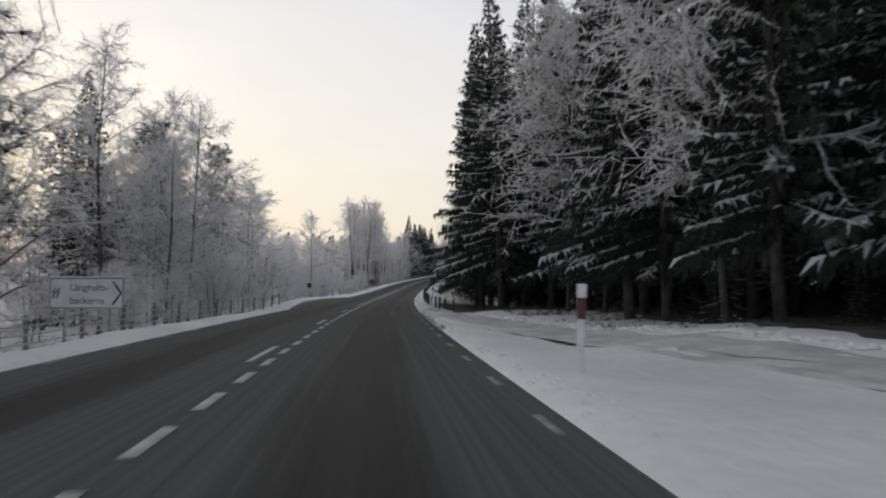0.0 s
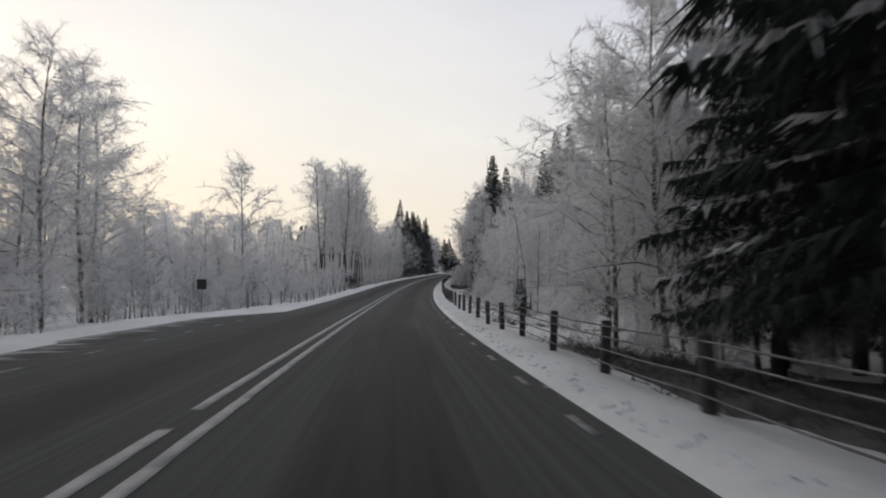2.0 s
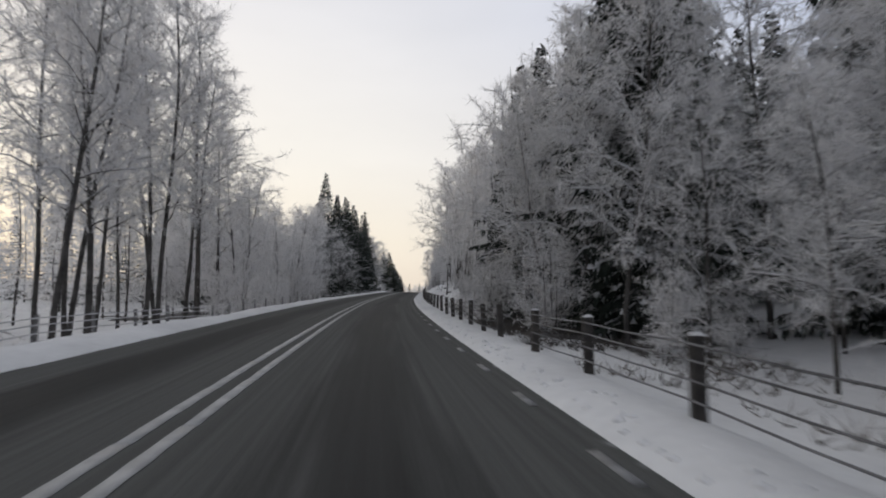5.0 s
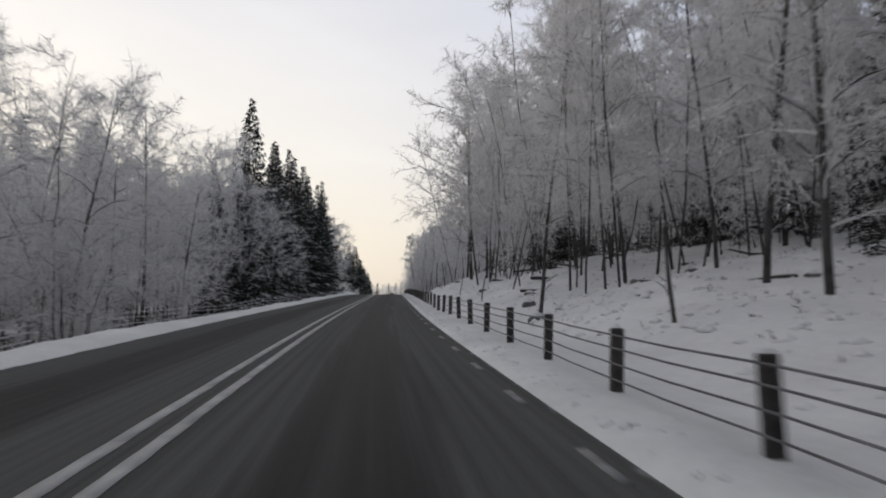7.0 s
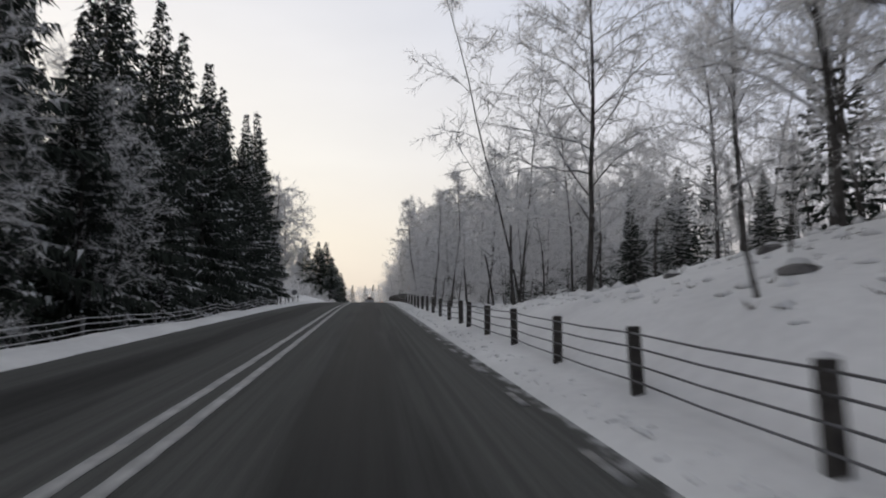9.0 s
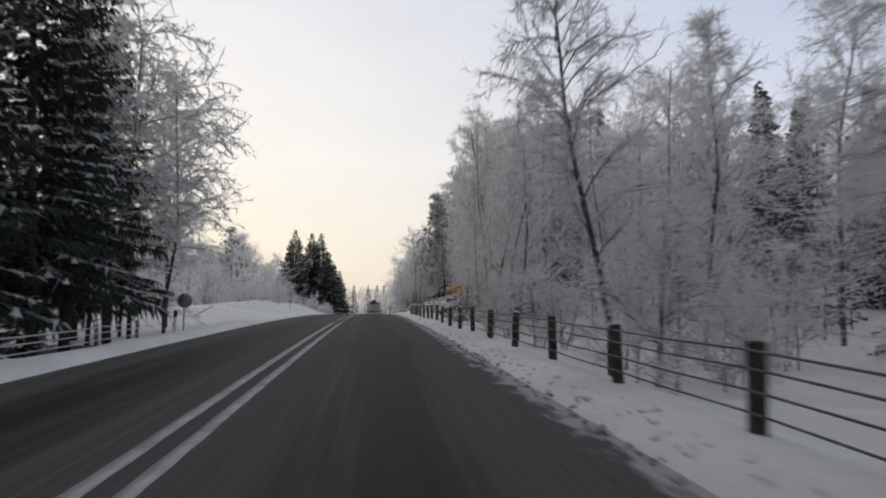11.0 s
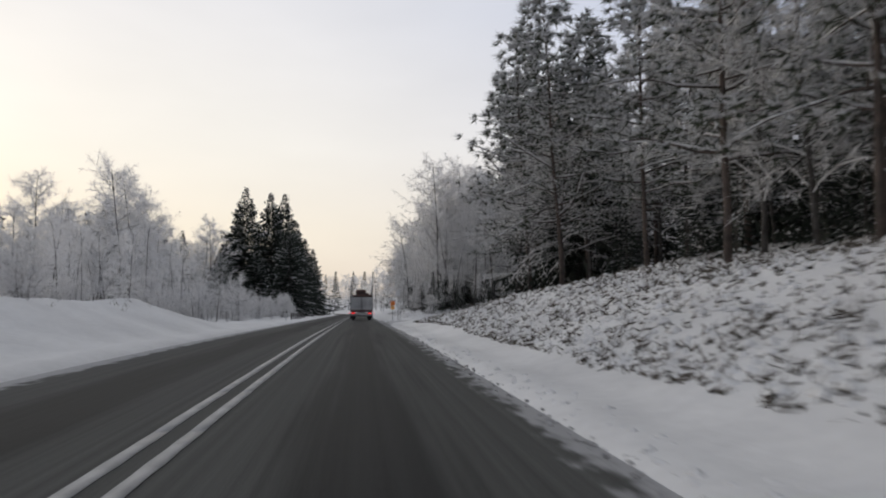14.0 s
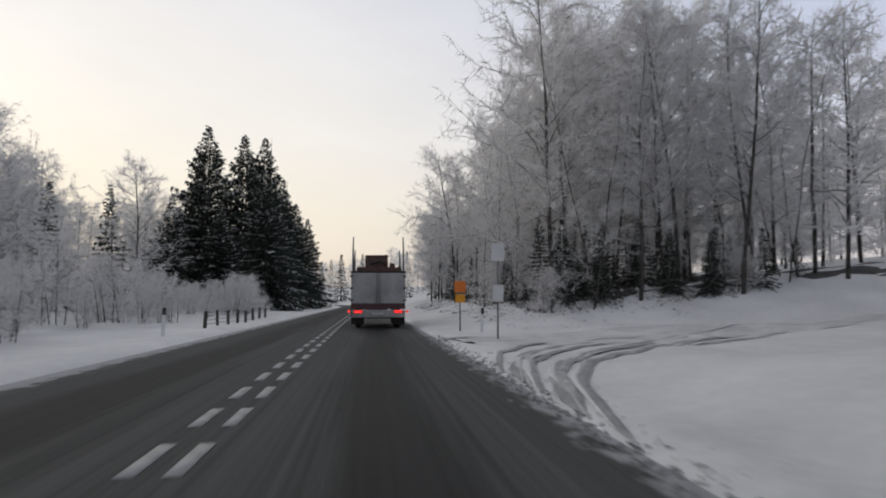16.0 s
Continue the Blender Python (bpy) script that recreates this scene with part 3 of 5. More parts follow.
cable_fence([(q, 4.85) for q in third] + [(308.2, 5.3), (314.0, 5.75)], "roadside fence of dark wooden posts, cables anchored low", end_low=(n_last + 1,))
cable_fence([(-6 + 2.6 * i, -5.2) for i in range(21)], "roadside fence of slim posts and rimed cables by birches", slim=True)
cable_fence([(80 + 3 * i, -5.4 if i else -5.9) for i in range(32)], "roadside fence of slim posts and rimed cables along a dip", slim=True)
cable_fence([(176 + 3 * i, -5.4) for i in range(32)], "roadside fence of slim posts and cables along dark forest", slim=True)
cable_fence([(391 + 2.5 * i, -5.6) for i in range(8)], "short run of roadside fence beyond frosted bushes")


# ---- trees ----
def rand_unit(rng, n):
    v = rng.normal(size=(n, 3))
    return v / np.linalg.norm(v, axis=1)[:, None]


def bent_line(rng, start, way, length, steps, wander=0.12, lift=0.0):
    """A wandering polyline; lift bends it up (or down when negative)."""
    pts, p, d = [np.array(start, float)], np.array(start, float), np.array(way, float)
    d /= np.linalg.norm(d)
    for _ in range(steps):
        d = d + rng.normal(0, wander, 3) + np.array([0, 0, lift])
        d /= np.linalg.norm(d)
        p = p + d * length / steps
        pts.append(p)
    return np.array(pts)


def along(pts, f):
    k = f * (len(pts) - 1)
    i = min(int(k), len(pts) - 2)
    return pts[i] + (pts[i + 1] - pts[i]) * (k - i), pts[i + 1] - pts[i]


def frosted_tree(seed, height, limbs=30, subs=7, twigs=15, first=0.2, spread=0.30, rise=0.8, bark=None, twig_w=0.034, twig_l=0.75, stems=1, trunk_r=None, droop=-0.06, far=False, k_dark=0.65, crook=0.04, load=1.0):
    """A leafless tree whose twigs are thick with hoar frost."""
    rng = np.random.default_rng(seed)
    wood, frost, white = Shape(), Shape(), Shape()
    r_trunk = trunk_r or height * 0.0085
    for st in range(stems):
        lean = rng.normal(0, 0.03 if stems == 1 else 0.11, 3)
        h = height * (1 if st == 0 else rng.uniform(0.7, 0.95))
        base = np.array([0, 0, -0.3]) + (0 if stems == 1 else 1) * np.array([*rng.normal(0, 0.3, 2), 0])
        trunk = bent_line(rng, base, np.array([lean[0], lean[1], 1.0]), h, 9, crook, 0.03 + crook * 0.6)
        wood.tube(trunk, np.linspace(1, 0.12, 10) ** 0.8 * r_trunk, 7)
        for i in range(limbs // stems):
            f = first + (0.97 - first) * (i + rng.uniform(0, 1)) / (limbs // stems)
            p, d = along(trunk, f)
            az = i * 2.4 + rng.uniform(-0.5, 0.5)
            g = (f - first) / (1 - first)
            ln = height * spread * (0.55 + 0.6 * math.sin(math.pi * (0.15 + 0.75 * g))) * (1.1 - 0.62 * g) * rng.uniform(0.7, 1.25)
            way = np.array([math.cos(az), math.sin(az), rise * rng.uniform(0.5, 1.4) + 0.5 * g])
            limb = bent_line(rng, p, way, ln, 6, 0.14, droop)
            if far:
                frost.blades([limb[0], limb[3]], [limb[4], limb[6]], np.array([0.09, 0.07]), rand_unit(rng, 2))
            else:
                (wood if k_dark > rng.random() else frost).tube(limb[:4], np.linspace(1, 0.55, 4) * r_trunk * 0.30 * (1.2 - f * 0.7), 4, cap=False)
                frost.tube(limb[[3, 5, 6]], np.array([1, 0.6, 0.3]) * r_trunk * 0.2 * (1.2 - f * 0.7) + 0.006, 3, cap=False)
                # a ridge of snow along the top of the limb
                thick = r_trunk * 0.24 * (1.2 - f * 0.7) + 0.012
                white.tube(limb[[0, 1, 3, 5]] + np.array([0, 0, thick * 0.8]), np.array([0.4, 1.0, 0.9, 0.5]) * thick * rng.uniform(0.7, 1.2) * (0.4 + 0.6 * load), 3, cap=False)
            for j in range(subs):
                k = 0.18 + 0.82 * (j + rng.uniform(0, 1)) / subs
                q, dd = along(limb, min(k, 1))
                dd = dd / np.linalg.norm(dd)
                sway = dd + rand_unit(rng, 1)[0] * 0.95 + np.array([0, 0, 0.1])
                sub = bent_line(rng, q, sway, ln * rng.uniform(0.28, 0.55) + 0.15, 2, 0.2, droop * 1.6)
                if far:
                    frost.blades([sub[0], sub[0]], [sub[1], sub[2]], np.array([0.045, 0.04]), rand_unit(rng, 2))
                else:
                    wood.blades([sub[0], sub[0]], [sub[1], sub[2]], np.array([0.022, 0.022]), rand_unit(rng, 2))
                    white.tube(sub + np.array([0, 0, 0.016]), np.array([0.9, 0.8, 0.4]) * (0.012 + height * 0.0008) * load, 3, cap=False)
                t = rng.uniform(0.05, 1.0, twigs)
                idx = np.minimum((t * 2).astype(int), 1)
                rootp = sub[idx] + (sub[idx + 1] - sub[idx]) * (t * 2 - idx)[:, None]
                d3 = (sub[-1] - sub[0]) / (np.linalg.norm(sub[-1] - sub[0]) + 1e-9)
                tw = d3 * 0.7 + rand_unit(rng, twigs) + np.array([0, 0, droop * 2])
                tw /= np.linalg.norm(tw, axis=1)[:, None]
                tip = rootp + tw * (twig_l * rng.uniform(0.5, 1.25, twigs))[:, None]
                side = np.cross(tw, rand_unit(rng, twigs))
                side /= np.linalg.norm(side, axis=1)[:, None]
                frost.blades(rootp, tip, twig_w * rng.uniform(0.6, 1.5, twigs), side)
                h2 = twigs if far else (twigs * 2) // 3
                mid = (rootp + (tip - rootp) * rng.uniform(0.2, 0.6, (twigs, 1)))[:h2]
                tw2 = tw[:h2] + rand_unit(rng, h2) * 0.9
                tw2 /= np.linalg.norm(tw2, axis=1)[:, None]
                frost.blades(mid, mid + tw2 * (twig_l * rng.uniform(0.3, 0.7, (h2, 1))), twig_w * rng.uniform(0.6, 1.3, h2), side[:h2])
    parts = [("trunk", wood, bark or BARK, ""), ("crown", frost, FROST, "crown of frosted branches and twigs")]
    return parts if far else parts + [("snow_load", white, SNOW_LOAD, "ridges of snow along the limbs")]


def spruce_tree(seed, height, snow=0.5, first=0.05, width=0.225, step=0.42, per=7, bare=0.0, coarse=1.0):
    """A spruce: whorls of drooping boughs with hanging shoots, and snow lying on them."""
    rng = np.random.default_rng(seed)
    wood, green, white = Shape(), Shape(), Shape()
    trunk = bent_line(rng, (0, 0, -0.3), (0, 0, 1), height, 8, 0.01, 0.02)
    wood.tube(trunk, np.linspace(1, 0.06, 9) * height * 0.011, 7)
    z = max(first, bare) * height
    k = 0
    down = np.array([0, 0, 1.0])
    while z < height * 0.985:
        f = z / height
        reach = height * width * (1 - f) ** 1.0 * rng.uniform(0.82, 1.15) + 0.10
        n = per if f < 0.85 else 5
        for i in range(n):
            az = k * 1.1 + i * 2 * math.pi / n + rng.uniform(-0.3, 0.3)
            out = np.array([math.cos(az), math.sin(az), 0])
            cross = np.array([-out[1], out[0], 0])
            ln = reach * rng.uniform(0.65, 1.18)
            tilt = 0.6 * f - 0.22
            p0 = trunk[0] * 0 + np.array([0, 0, z + rng.uniform(-0.15, 0.15)])
            m = 5
            a = np.linspace(0, 1, m)
            pts = p0 + out * (ln * a)[:, None] + down * (ln * (tilt * a - 0.42 * (1 - f) * a ** 2 + 0.2 * a ** 3))[:, None]
            pts[1:-1] += cross * rng.normal(0, 0.05 * ln, (m - 2, 1))
            wid = np.array([0.05, 0.26, 0.32, 0.22, 0.03]) * (0.3 + ln * 0.40)
            hang = np.array([0.0, 0.22, 0.3, 0.22, 0.05]) * (0.3 + 0.25 * ln)
            shoots = max(4, int(ln * 8 / coarse))
            t = rng.uniform(0.1, 1.0, shoots)
            idx = np.minimum((t * (m - 1)).astype(int), m - 2)
            rp = pts[idx] + (pts[idx + 1] - pts[idx]) * (t * (m - 1) - idx)[:, None]
            sg = np.where(rng.random(shoots) < 0.5, -1.0, 1.0)[:, None]
            wd = (wid[idx] + 0.12)[:, None] * (0.55 + 0.45 * min(coarse, 1.0))
            tip = rp + cross * sg * wd * rng.uniform(0.7, 1.5, (shoots, 1)) + out * wd * rng.uniform(0.2, 1.1, (shoots, 1)) - down * (hang[idx] + 0.1)[:, None] * rng.uniform(0.2, 1.5, (shoots, 1))
            green.blades(rp, tip, coarse * 0.18 * rng.uniform(0.7, 1.5, shoots), np.tile(out, (shoots, 1)))
            tip2 = rp - down * rng.uniform(0.15, 0.55, (shoots, 1)) * (0.45 + 0.28 * ln) + out * rng.uniform(0, 0.3, (shoots, 1))
            green.blades(rp, tip2, np.full(shoots, 0.17 * coarse), np.tile(out + cross * 0.4, (shoots, 1)))
            # snow: many small loads on the shoots, and lumps on the outer bough
            load = rng.random()
            if load < snow + (0.25 if snow > 0.02 else 0.07):
                up = down * (0.04 + 0.02 * ln)
                pick = rng.random(shoots) < 0.35 + snow * 0.6
                if pick.any():
                    nn = int(pick.sum())
                    white.blades(rp[pick] + up, rp[pick] + (tip[pick] - rp[pick]) * rng.uniform(0.5, 1.0, (nn, 1)) + up, 0.15 * rng.uniform(0.5, 1.4, nn), np.tile(out, (nn, 1)))
                for c in range(1, m - 1):
                    for _ in range(2):
                        if rng.random() > snow + 0.15:
                            continue
                        mid = pts[c] + (pts[c + 1] - pts[c]) * rng.random() + cross * wid[c] * rng.uniform(-0.55, 0.55) + up * 1.2
                        w = wid[c] * rng.uniform(0.16, 0.42)
                        r0 = w * rng.uniform(0.7, 1.3)
                        ring = [mid + (cross * w * math.cos(q) + out * r0 * math.sin(q)) * rng.uniform(0.7, 1.25) - up * 1.3 - down * w * 0.5 for q in np.arange(5) * math.pi * 0.4 + rng.uniform(0, 1)]
                        white.add(np.array([mid, *ring]), [(0, 1 + q, 1 + (q + 1) % 5) for q in range(5)])
        z += step * (1.15 - 0.55 * f) * rng.uniform(0.8, 1.2)
        k += 1
    if bare > 0.1:
        for _ in range(30):
            zz, az = rng.uniform(1.2, bare * height), rng.uniform(0, 6.3)
            st = bent_line(rng, (0, 0, zz), (math.cos(az), math.sin(az), -0.1), rng.uniform(0.4, 1.8), 3, 0.1, -0.05)
            wood.tube(st, [0.02, 0.014, 0.01, 0.006], 3, cap=False)
    return [("trunk", wood, BARK, ""), ("crown", green, NEEDLES, "dark green needle boughs"), ("snow_load", white, SNOW_LOAD, "snow lying on the boughs")]


def pine_tree(seed, height, first=0.2, limbs=48):
    """A pine: bare lower trunk, crooked limbs, tufts of needles capped with snow."""
    rng = np.random.default_rng(seed)
    wood, green, white = Shape(), Shape(), Shape()
    trunk = bent_line(rng, (0, 0, -0.3), (0, 0, 1), height, 9, 0.03, 0.03)
    wood.tube(trunk, np.linspace(1, 0.12, 10) * height * 0.008, 8)
    for i in range(limbs):
        f = first + (0.98 - first) * (i + rng.uniform(0, 1)) / limbs
        p, _ = along(trunk, f)
        az = i * 2.4 + rng.uniform(-0.6, 0.6)
        g = (f - first) / (1 - first)
        ln = height * 0.2 * (1.2 - 0.8 * g) * rng.uniform(0.55, 1.3)
        limb = bent_line(rng, p, (math.cos(az), math.sin(az), rng.uniform(-0.2, 0.35) + 0.3 * g), ln, 5, 0.17, 0.02)
        wood.tube(limb, np.linspace(1, 0.25, 6) * 0.045 * (1.3 - f), 4, cap=False)
        white.tube(limb[[0, 2, 4, 5]] + np.array([0, 0, 0.035]), np.array([0.5, 1, 0.8, 0.4]) * 0.042, 3, cap=False)
        tufts = 9
        for j in range(tufts):
            q, dd = along(limb, min(1, 0.25 + 0.75 * (j + rng.uniform(0, 1)) / tufts))
            c = q + rng.normal(0, 0.28, 3) + np.array([0, 0, 0.05])
            n = 11
            w = rand_unit(rng, n) + np.array([math.cos(az), math.sin(az), 0.3]) * 0.7
            w /= np.linalg.norm(w, axis=1)[:, None]
            sd = np.cross(w, rand_unit(rng, n))
            sd /= np.linalg.norm(sd, axis=1)[:, None]
            green.blades(np.tile(c, (n, 1)) - w * 0.05, c + w * rng.uniform(0.25, 0.55, (n, 1)), np.full(n, 0.06), sd)
            if rng.random() < 0.95:
                n = 18
                w = rand_unit(rng, n) * np.array([1, 1, 0.3]) + np.array([math.cos(az) * 0.4, math.sin(az) * 0.4, 0.2])
                sd = np.cross(w, np.array([0, 0, 1.0]))
                sd /= np.linalg.norm(sd, axis=1)[:, None] + 1e-9
                white.blades(np.tile(c + np.array([0, 0, 0.1]), (n, 1)), c + w * rng.uniform(0.25, 0.6, (n, 1)), 0.10 * rng.uniform(0.6, 1.5, n), sd)
    return [("trunk", wood, PINE_BARK, ""), ("crown", green, PINE_NEEDLES, "grey-green needle tufts"), ("snow_load", white, SNOW_LOAD, "snow and frost on the needles")]


def dead_stem(seed, height):
    """A thin broken stem with a few stubs and a cap of snow."""
    rng = np.random.default_rng(seed)
    wood, white = Shape(), Shape()
    lean = rng.normal(0, 0.13, 2)
    stem = bent_line(rng, (0, 0, -0.2), (lean[0], lean[1], 1), height, 5, 0.06)
    r = rng.uniform(0.03, 0.055)
    wood.tube(stem, np.linspace(1, 0.6, 6) * r, 6)
    for _ in range(7):
        p, _d = along(stem, rng.uniform(0.25, 0.98))
        az = rng.uniform(0, 6.3)
        st = bent_line(rng, p, (math.cos(az), math.sin(az), rng.uniform(0, 0.9)), rng.uniform(0.15, 0.7), 2, 0.15)
        wood.tube(st, [0.014, 0.01, 0.005], 4, cap=False)
        white.tube(st + np.array([0, 0, 0.012]), [0.008, 0.013, 0.005], 3, cap=False)
    white.add(np.array([stem[-1] + np.array([math.cos(q) * r * 0.7, math.sin(q) * r * 0.7, 0.0]) for q in np.arange(5) * 1.2566] + [stem[-1] + np.array([0, 0, 0.05])]), [(q, (q + 1) % 5, 5) for q in range(5)])
    return [("trunk", wood, BARK, ""), ("snow_load", white, SNOW_LOAD, "traces of snow")]


KINDS = {}


def kind(name, thing, label, height, makers):
    KINDS[name] = dict(thing=thing, label=label, height=height, makers=makers, shapes={}, made={}, count=0)


kind("birch", "birch_tree", "leafless birch thick with hoar frost, rooted in snow", 13.0, [lambda i=i: frosted_tree(10 + i, 13.0, limbs=34, subs=8, twigs=22, twig_w=0.022, twig_l=0.58, first=0.14, load=0.4) for i in range(4)])
kind("tall", "frosted_tree", "tall slim leafless tree with frosted twigs above snow", 17.0,
     [lambda i=i: frosted_tree(30 + i, 17.0, limbs=34, subs=7, twigs=18, first=0.3, spread=0.2, rise=1.2, trunk_r=0.12, twig_w=0.022, twig_l=0.55, load=0.45) for i in range(4)])
kind("white_birch", "birch_tree", "pale-barked birch with frosted twigs beside the road", 11.0,
     [lambda i=i: frosted_tree(50 + i, 11.0, limbs=22, subs=6, twigs=10, first=0.3, bark=BIRCH_BARK) for i in range(2)])
kind("near", "frosted_tree", "slender roadside tree with fine frosted twigs behind the fence", 12.0,
     [lambda i=i: frosted_tree(60 + i, 12.0, limbs=36, subs=8, twigs=20, first=0.2, spread=0.17, rise=1.2, twig_w=0.02, twig_l=0.45, trunk_r=0.085, crook=0.055, load=0.6) for i in range(3)])
kind("laden", "frosted_tree", "leafless tree bowed with snow before dark spruces", 15.0,
     [lambda i=i: frosted_tree(190 + i, 15.0, limbs=30, subs=11, twigs=9, first=0.3, spread=0.27, rise=0.7, twig_w=0.06, twig_l=0.5, trunk_r=0.11, droop=-0.11, crook=0.06) for i in range(3)])
kind("bush", "frosted_bush", "many-stemmed bush white with hoar frost", 3.4,
     [lambda i=i: frosted_tree(70 + i, 3.4, limbs=28, subs=7, twigs=14, first=0.05, spread=0.42, rise=1.2, stems=4, twig_w=0.018, twig_l=0.38, load=0.5, trunk_r=0.025) for i in range(3)])
kind("spruce", "spruce_tree", "dark green spruce with snow on its boughs", 18.0, [lambda i=i: spruce_tree(90 + i, 18.0, snow=(0.08, 0.3, 0.55)[i], coarse=0.8) for i in range(3)])
kind("wide_spruce", "spruce_tree", "broad dark green spruce with a little snow", 20.0, [lambda i=i: spruce_tree(95 + i, 20.0, snow=0.3, width=0.34, step=0.42, per=8) for i in range(2)])
kind("dark_spruce", "spruce_tree", "tall dense spruce, dark beneath, snow on outer boughs", 21.0,
     [lambda i=i: spruce_tree(100 + i, 21.0, snow=0.3, bare=0.14, width=0.18, step=0.46, per=7, coarse=0.6) for i in range(2)])
kind("near_spruce", "spruce_tree", "tall roadside spruce with fine hanging shoots and snow", 21.0,
     [lambda i=i: spruce_tree(150 + i, 21.0, snow=(0.26, 0.0)[i], bare=0.12, width=0.18, step=0.44, per=7, coarse=0.36) for i in range(2)])
kind("young_spruce", "spruce_tree", "young spruce loaded with snow", 4.0, [lambda i=i: spruce_tree(110 + i, 4.0, snow=0.55, width=0.3, step=0.3, per=7) for i in range(2)])
kind("pine", "pine_tree", "tall pine with snow-dusted needle tufts on a bank", 16.0, [lambda i=i: pine_tree(120 + i, 16.0) for i in range(3)])
kind("mid_spruce", "spruce_tree", "spruce behind the roadside trees", 18.0, [lambda i=i: spruce_tree(145 + i, 18.0, snow=0.3, step=0.6, per=6, coarse=1.2) for i in range(2)])
kind("far_birch", "frosted_tree", "leafless frosted tree deep in the wood", 13.0,
     [lambda i=i: frosted_tree(130 + i, 13.0, limbs=18, subs=6, twigs=6, first=0.05, spread=0.31, twig_w=0.08, twig_l=0.9, far=True) for i in range(2)])
kind("far_spruce", "spruce_tree", "spruce deep in the wood", 18.0, [lambda i=i: spruce_tree(140 + i, 18.0, snow=0.3, step=0.75, per=6, coarse=2.8) for i in range(2)])
kind("pole", "frosted_tree", "thin dark-stemmed tree with a frosted crown in a thicket", 15.0,
     [lambda i=i: frosted_tree(160 + i, 15.0, limbs=28, subs=7, twigs=17, first=(0.2, 0.12, 0.15, 0.1, 0.2)[i], spread=0.2, rise=1.1, trunk_r=(0.07, 0.05, 0.075, 0.045, 0.055)[i], twig_w=0.023, twig_l=0.6, load=0.45, crook=(0.04, 0.06, 0.05, 0.075, 0.03)[i], stems=(1, 2, 1, 3, 1)[i]) for i in range(5)])
kind("snag", "dead_stem", "broken dead stem standing in the snow", 2.5, [lambda i=i: dead_stem(170 + i, 2.5) for i in range(4)])
kind("drooper", "frosted_tree", "spreading tree whose bare limbs carry ridges of snow", 9.0,
     [lambda i=i: frosted_tree(180 + i, 9.0, limbs=26, subs=9, twigs=5, first=0.16, spread=0.42, rise=0.5, twig_w=0.03, twig_l=0.5, trunk_r=0.09, droop=-0.09, crook=0.09, load=0.6) for i in range(2)])
tree_rng = random.Random(4)


def shapes_of(name, i):
    k = KINDS[name]
    if i not in k["shapes"]:
        k["shapes"][i] = k["makers"][i]()
        for _, shape, _, _ in k["shapes"][i]:
            by_size = {}
            for f in shape.f:
                by_size.setdefault(f.shape[1], []).append(f)
            shape.v, shape.f = [np.concatenate(shape.v)], [np.concatenate(r) for r in by_size.values()]
    return k["shapes"][i]


def tree_pose(name, s, u, height, lean=None):
    size = (height or KINDS[name]["height"]) / KINDS[name]["height"]
    tilt = tree_rng.uniform(0, 4.5 if name == 'pole' else 3) if lean is None else lean
    return set_on(s, u, ground_z(s, u), tree_rng.uniform(0, 360), size) @ pose(0, 0, 0, tilt, 0, 0)


def plant(name, s, u, height=None, which=None, lean=None):
    """One tree as a thing of its own."""
    k = KINDS[name]
    i = which if which is not None else k["count"] % len(k["makers"])
    k["count"] += 1
    m = tree_pose(name, s, u, height, lean)
    if i not in k["made"]:
        root = tagged(new(k["thing"]), k["label"], {"frosted_bush": "bush", "dead_stem": "dead stem"}.get(k["thing"], "tree"), group=k["thing"].replace("_", " ") + "s along the road")
        for pname, shape, material, label in shapes_of(name, i):
            ob = part(pname, shape, material, root, label, smooth=pname == "trunk")
            if pname != "trunk" or k["thing"] == "dead_stem":
                ob["kind"] = "stuff"
        root.matrix_basis = m
        k["made"][i] = root
        return root
    ob = copy_thing(k["made"][i], Matrix.Identity(4))
    ob.matrix_basis = m
    return ob


def scatter(s0, s1, u0, u1, n, gap):
    spots, tries = [], 0
    while len(spots) < n and tries < n * 40:
        tries += 1
        s, u = tree_rng.uniform(s0, s1), u0 + (u1 - u0) * tree_rng.random() ** 1.2
        if all((s - a) ** 2 + (u - b) ** 2 > gap * gap for a, b in spots):
            spots.append((s, u))
    return spots


def grove(s0, s1, u0, u1, n, mix, spread=0.15, gap=1.6):
    """n trees scattered over a stretch; mix lists (kind, height)."""
    for s, u in scatter(s0, s1, u0, u1, n, gap):
        name, h = tree_rng.choice(mix)
        plant(name, s, u, h * tree_rng.uniform(1 - spread, 1 + spread))


def far_wood(stretches, label):
    """Deep woods that nobody could count, as one object."""
    verts, faces, slots, mats, base = [], [], [], [], 0
    for s0, s1, u0, u1, n, mix in stretches:
        for s, u in scatter(s0, s1, u0, u1, n, 2.0):
            name, h = tree_rng.choice(mix)
            m = np.array(tree_pose(name, s, u, h * tree_rng.uniform(0.85, 1.15)))
            for pname, shape, material, _ in shapes_of(name, tree_rng.randrange(len(KINDS[name]["makers"]))):
                if material not in mats:
                    mats.append(material)
                v = np.concatenate(shape.v)
                verts.append(v @ m[:3, :3].T + m[:3, 3])
                faces += [f + base for f in shape.f]
                slots.append(np.full(sum(len(f) for f in shape.f), mats.index(material), np.int32))
                base += len(v)
    me = mesh_of("far_wood", np.concatenate(verts), faces)
    for mat in mats:
        me.materials.append(mat)
    me.polygons.foreach_set("material_index", np.concatenate(slots))
    me.update()
    return tagged(new("far_wood", me), label, "woods", kind="stuff")


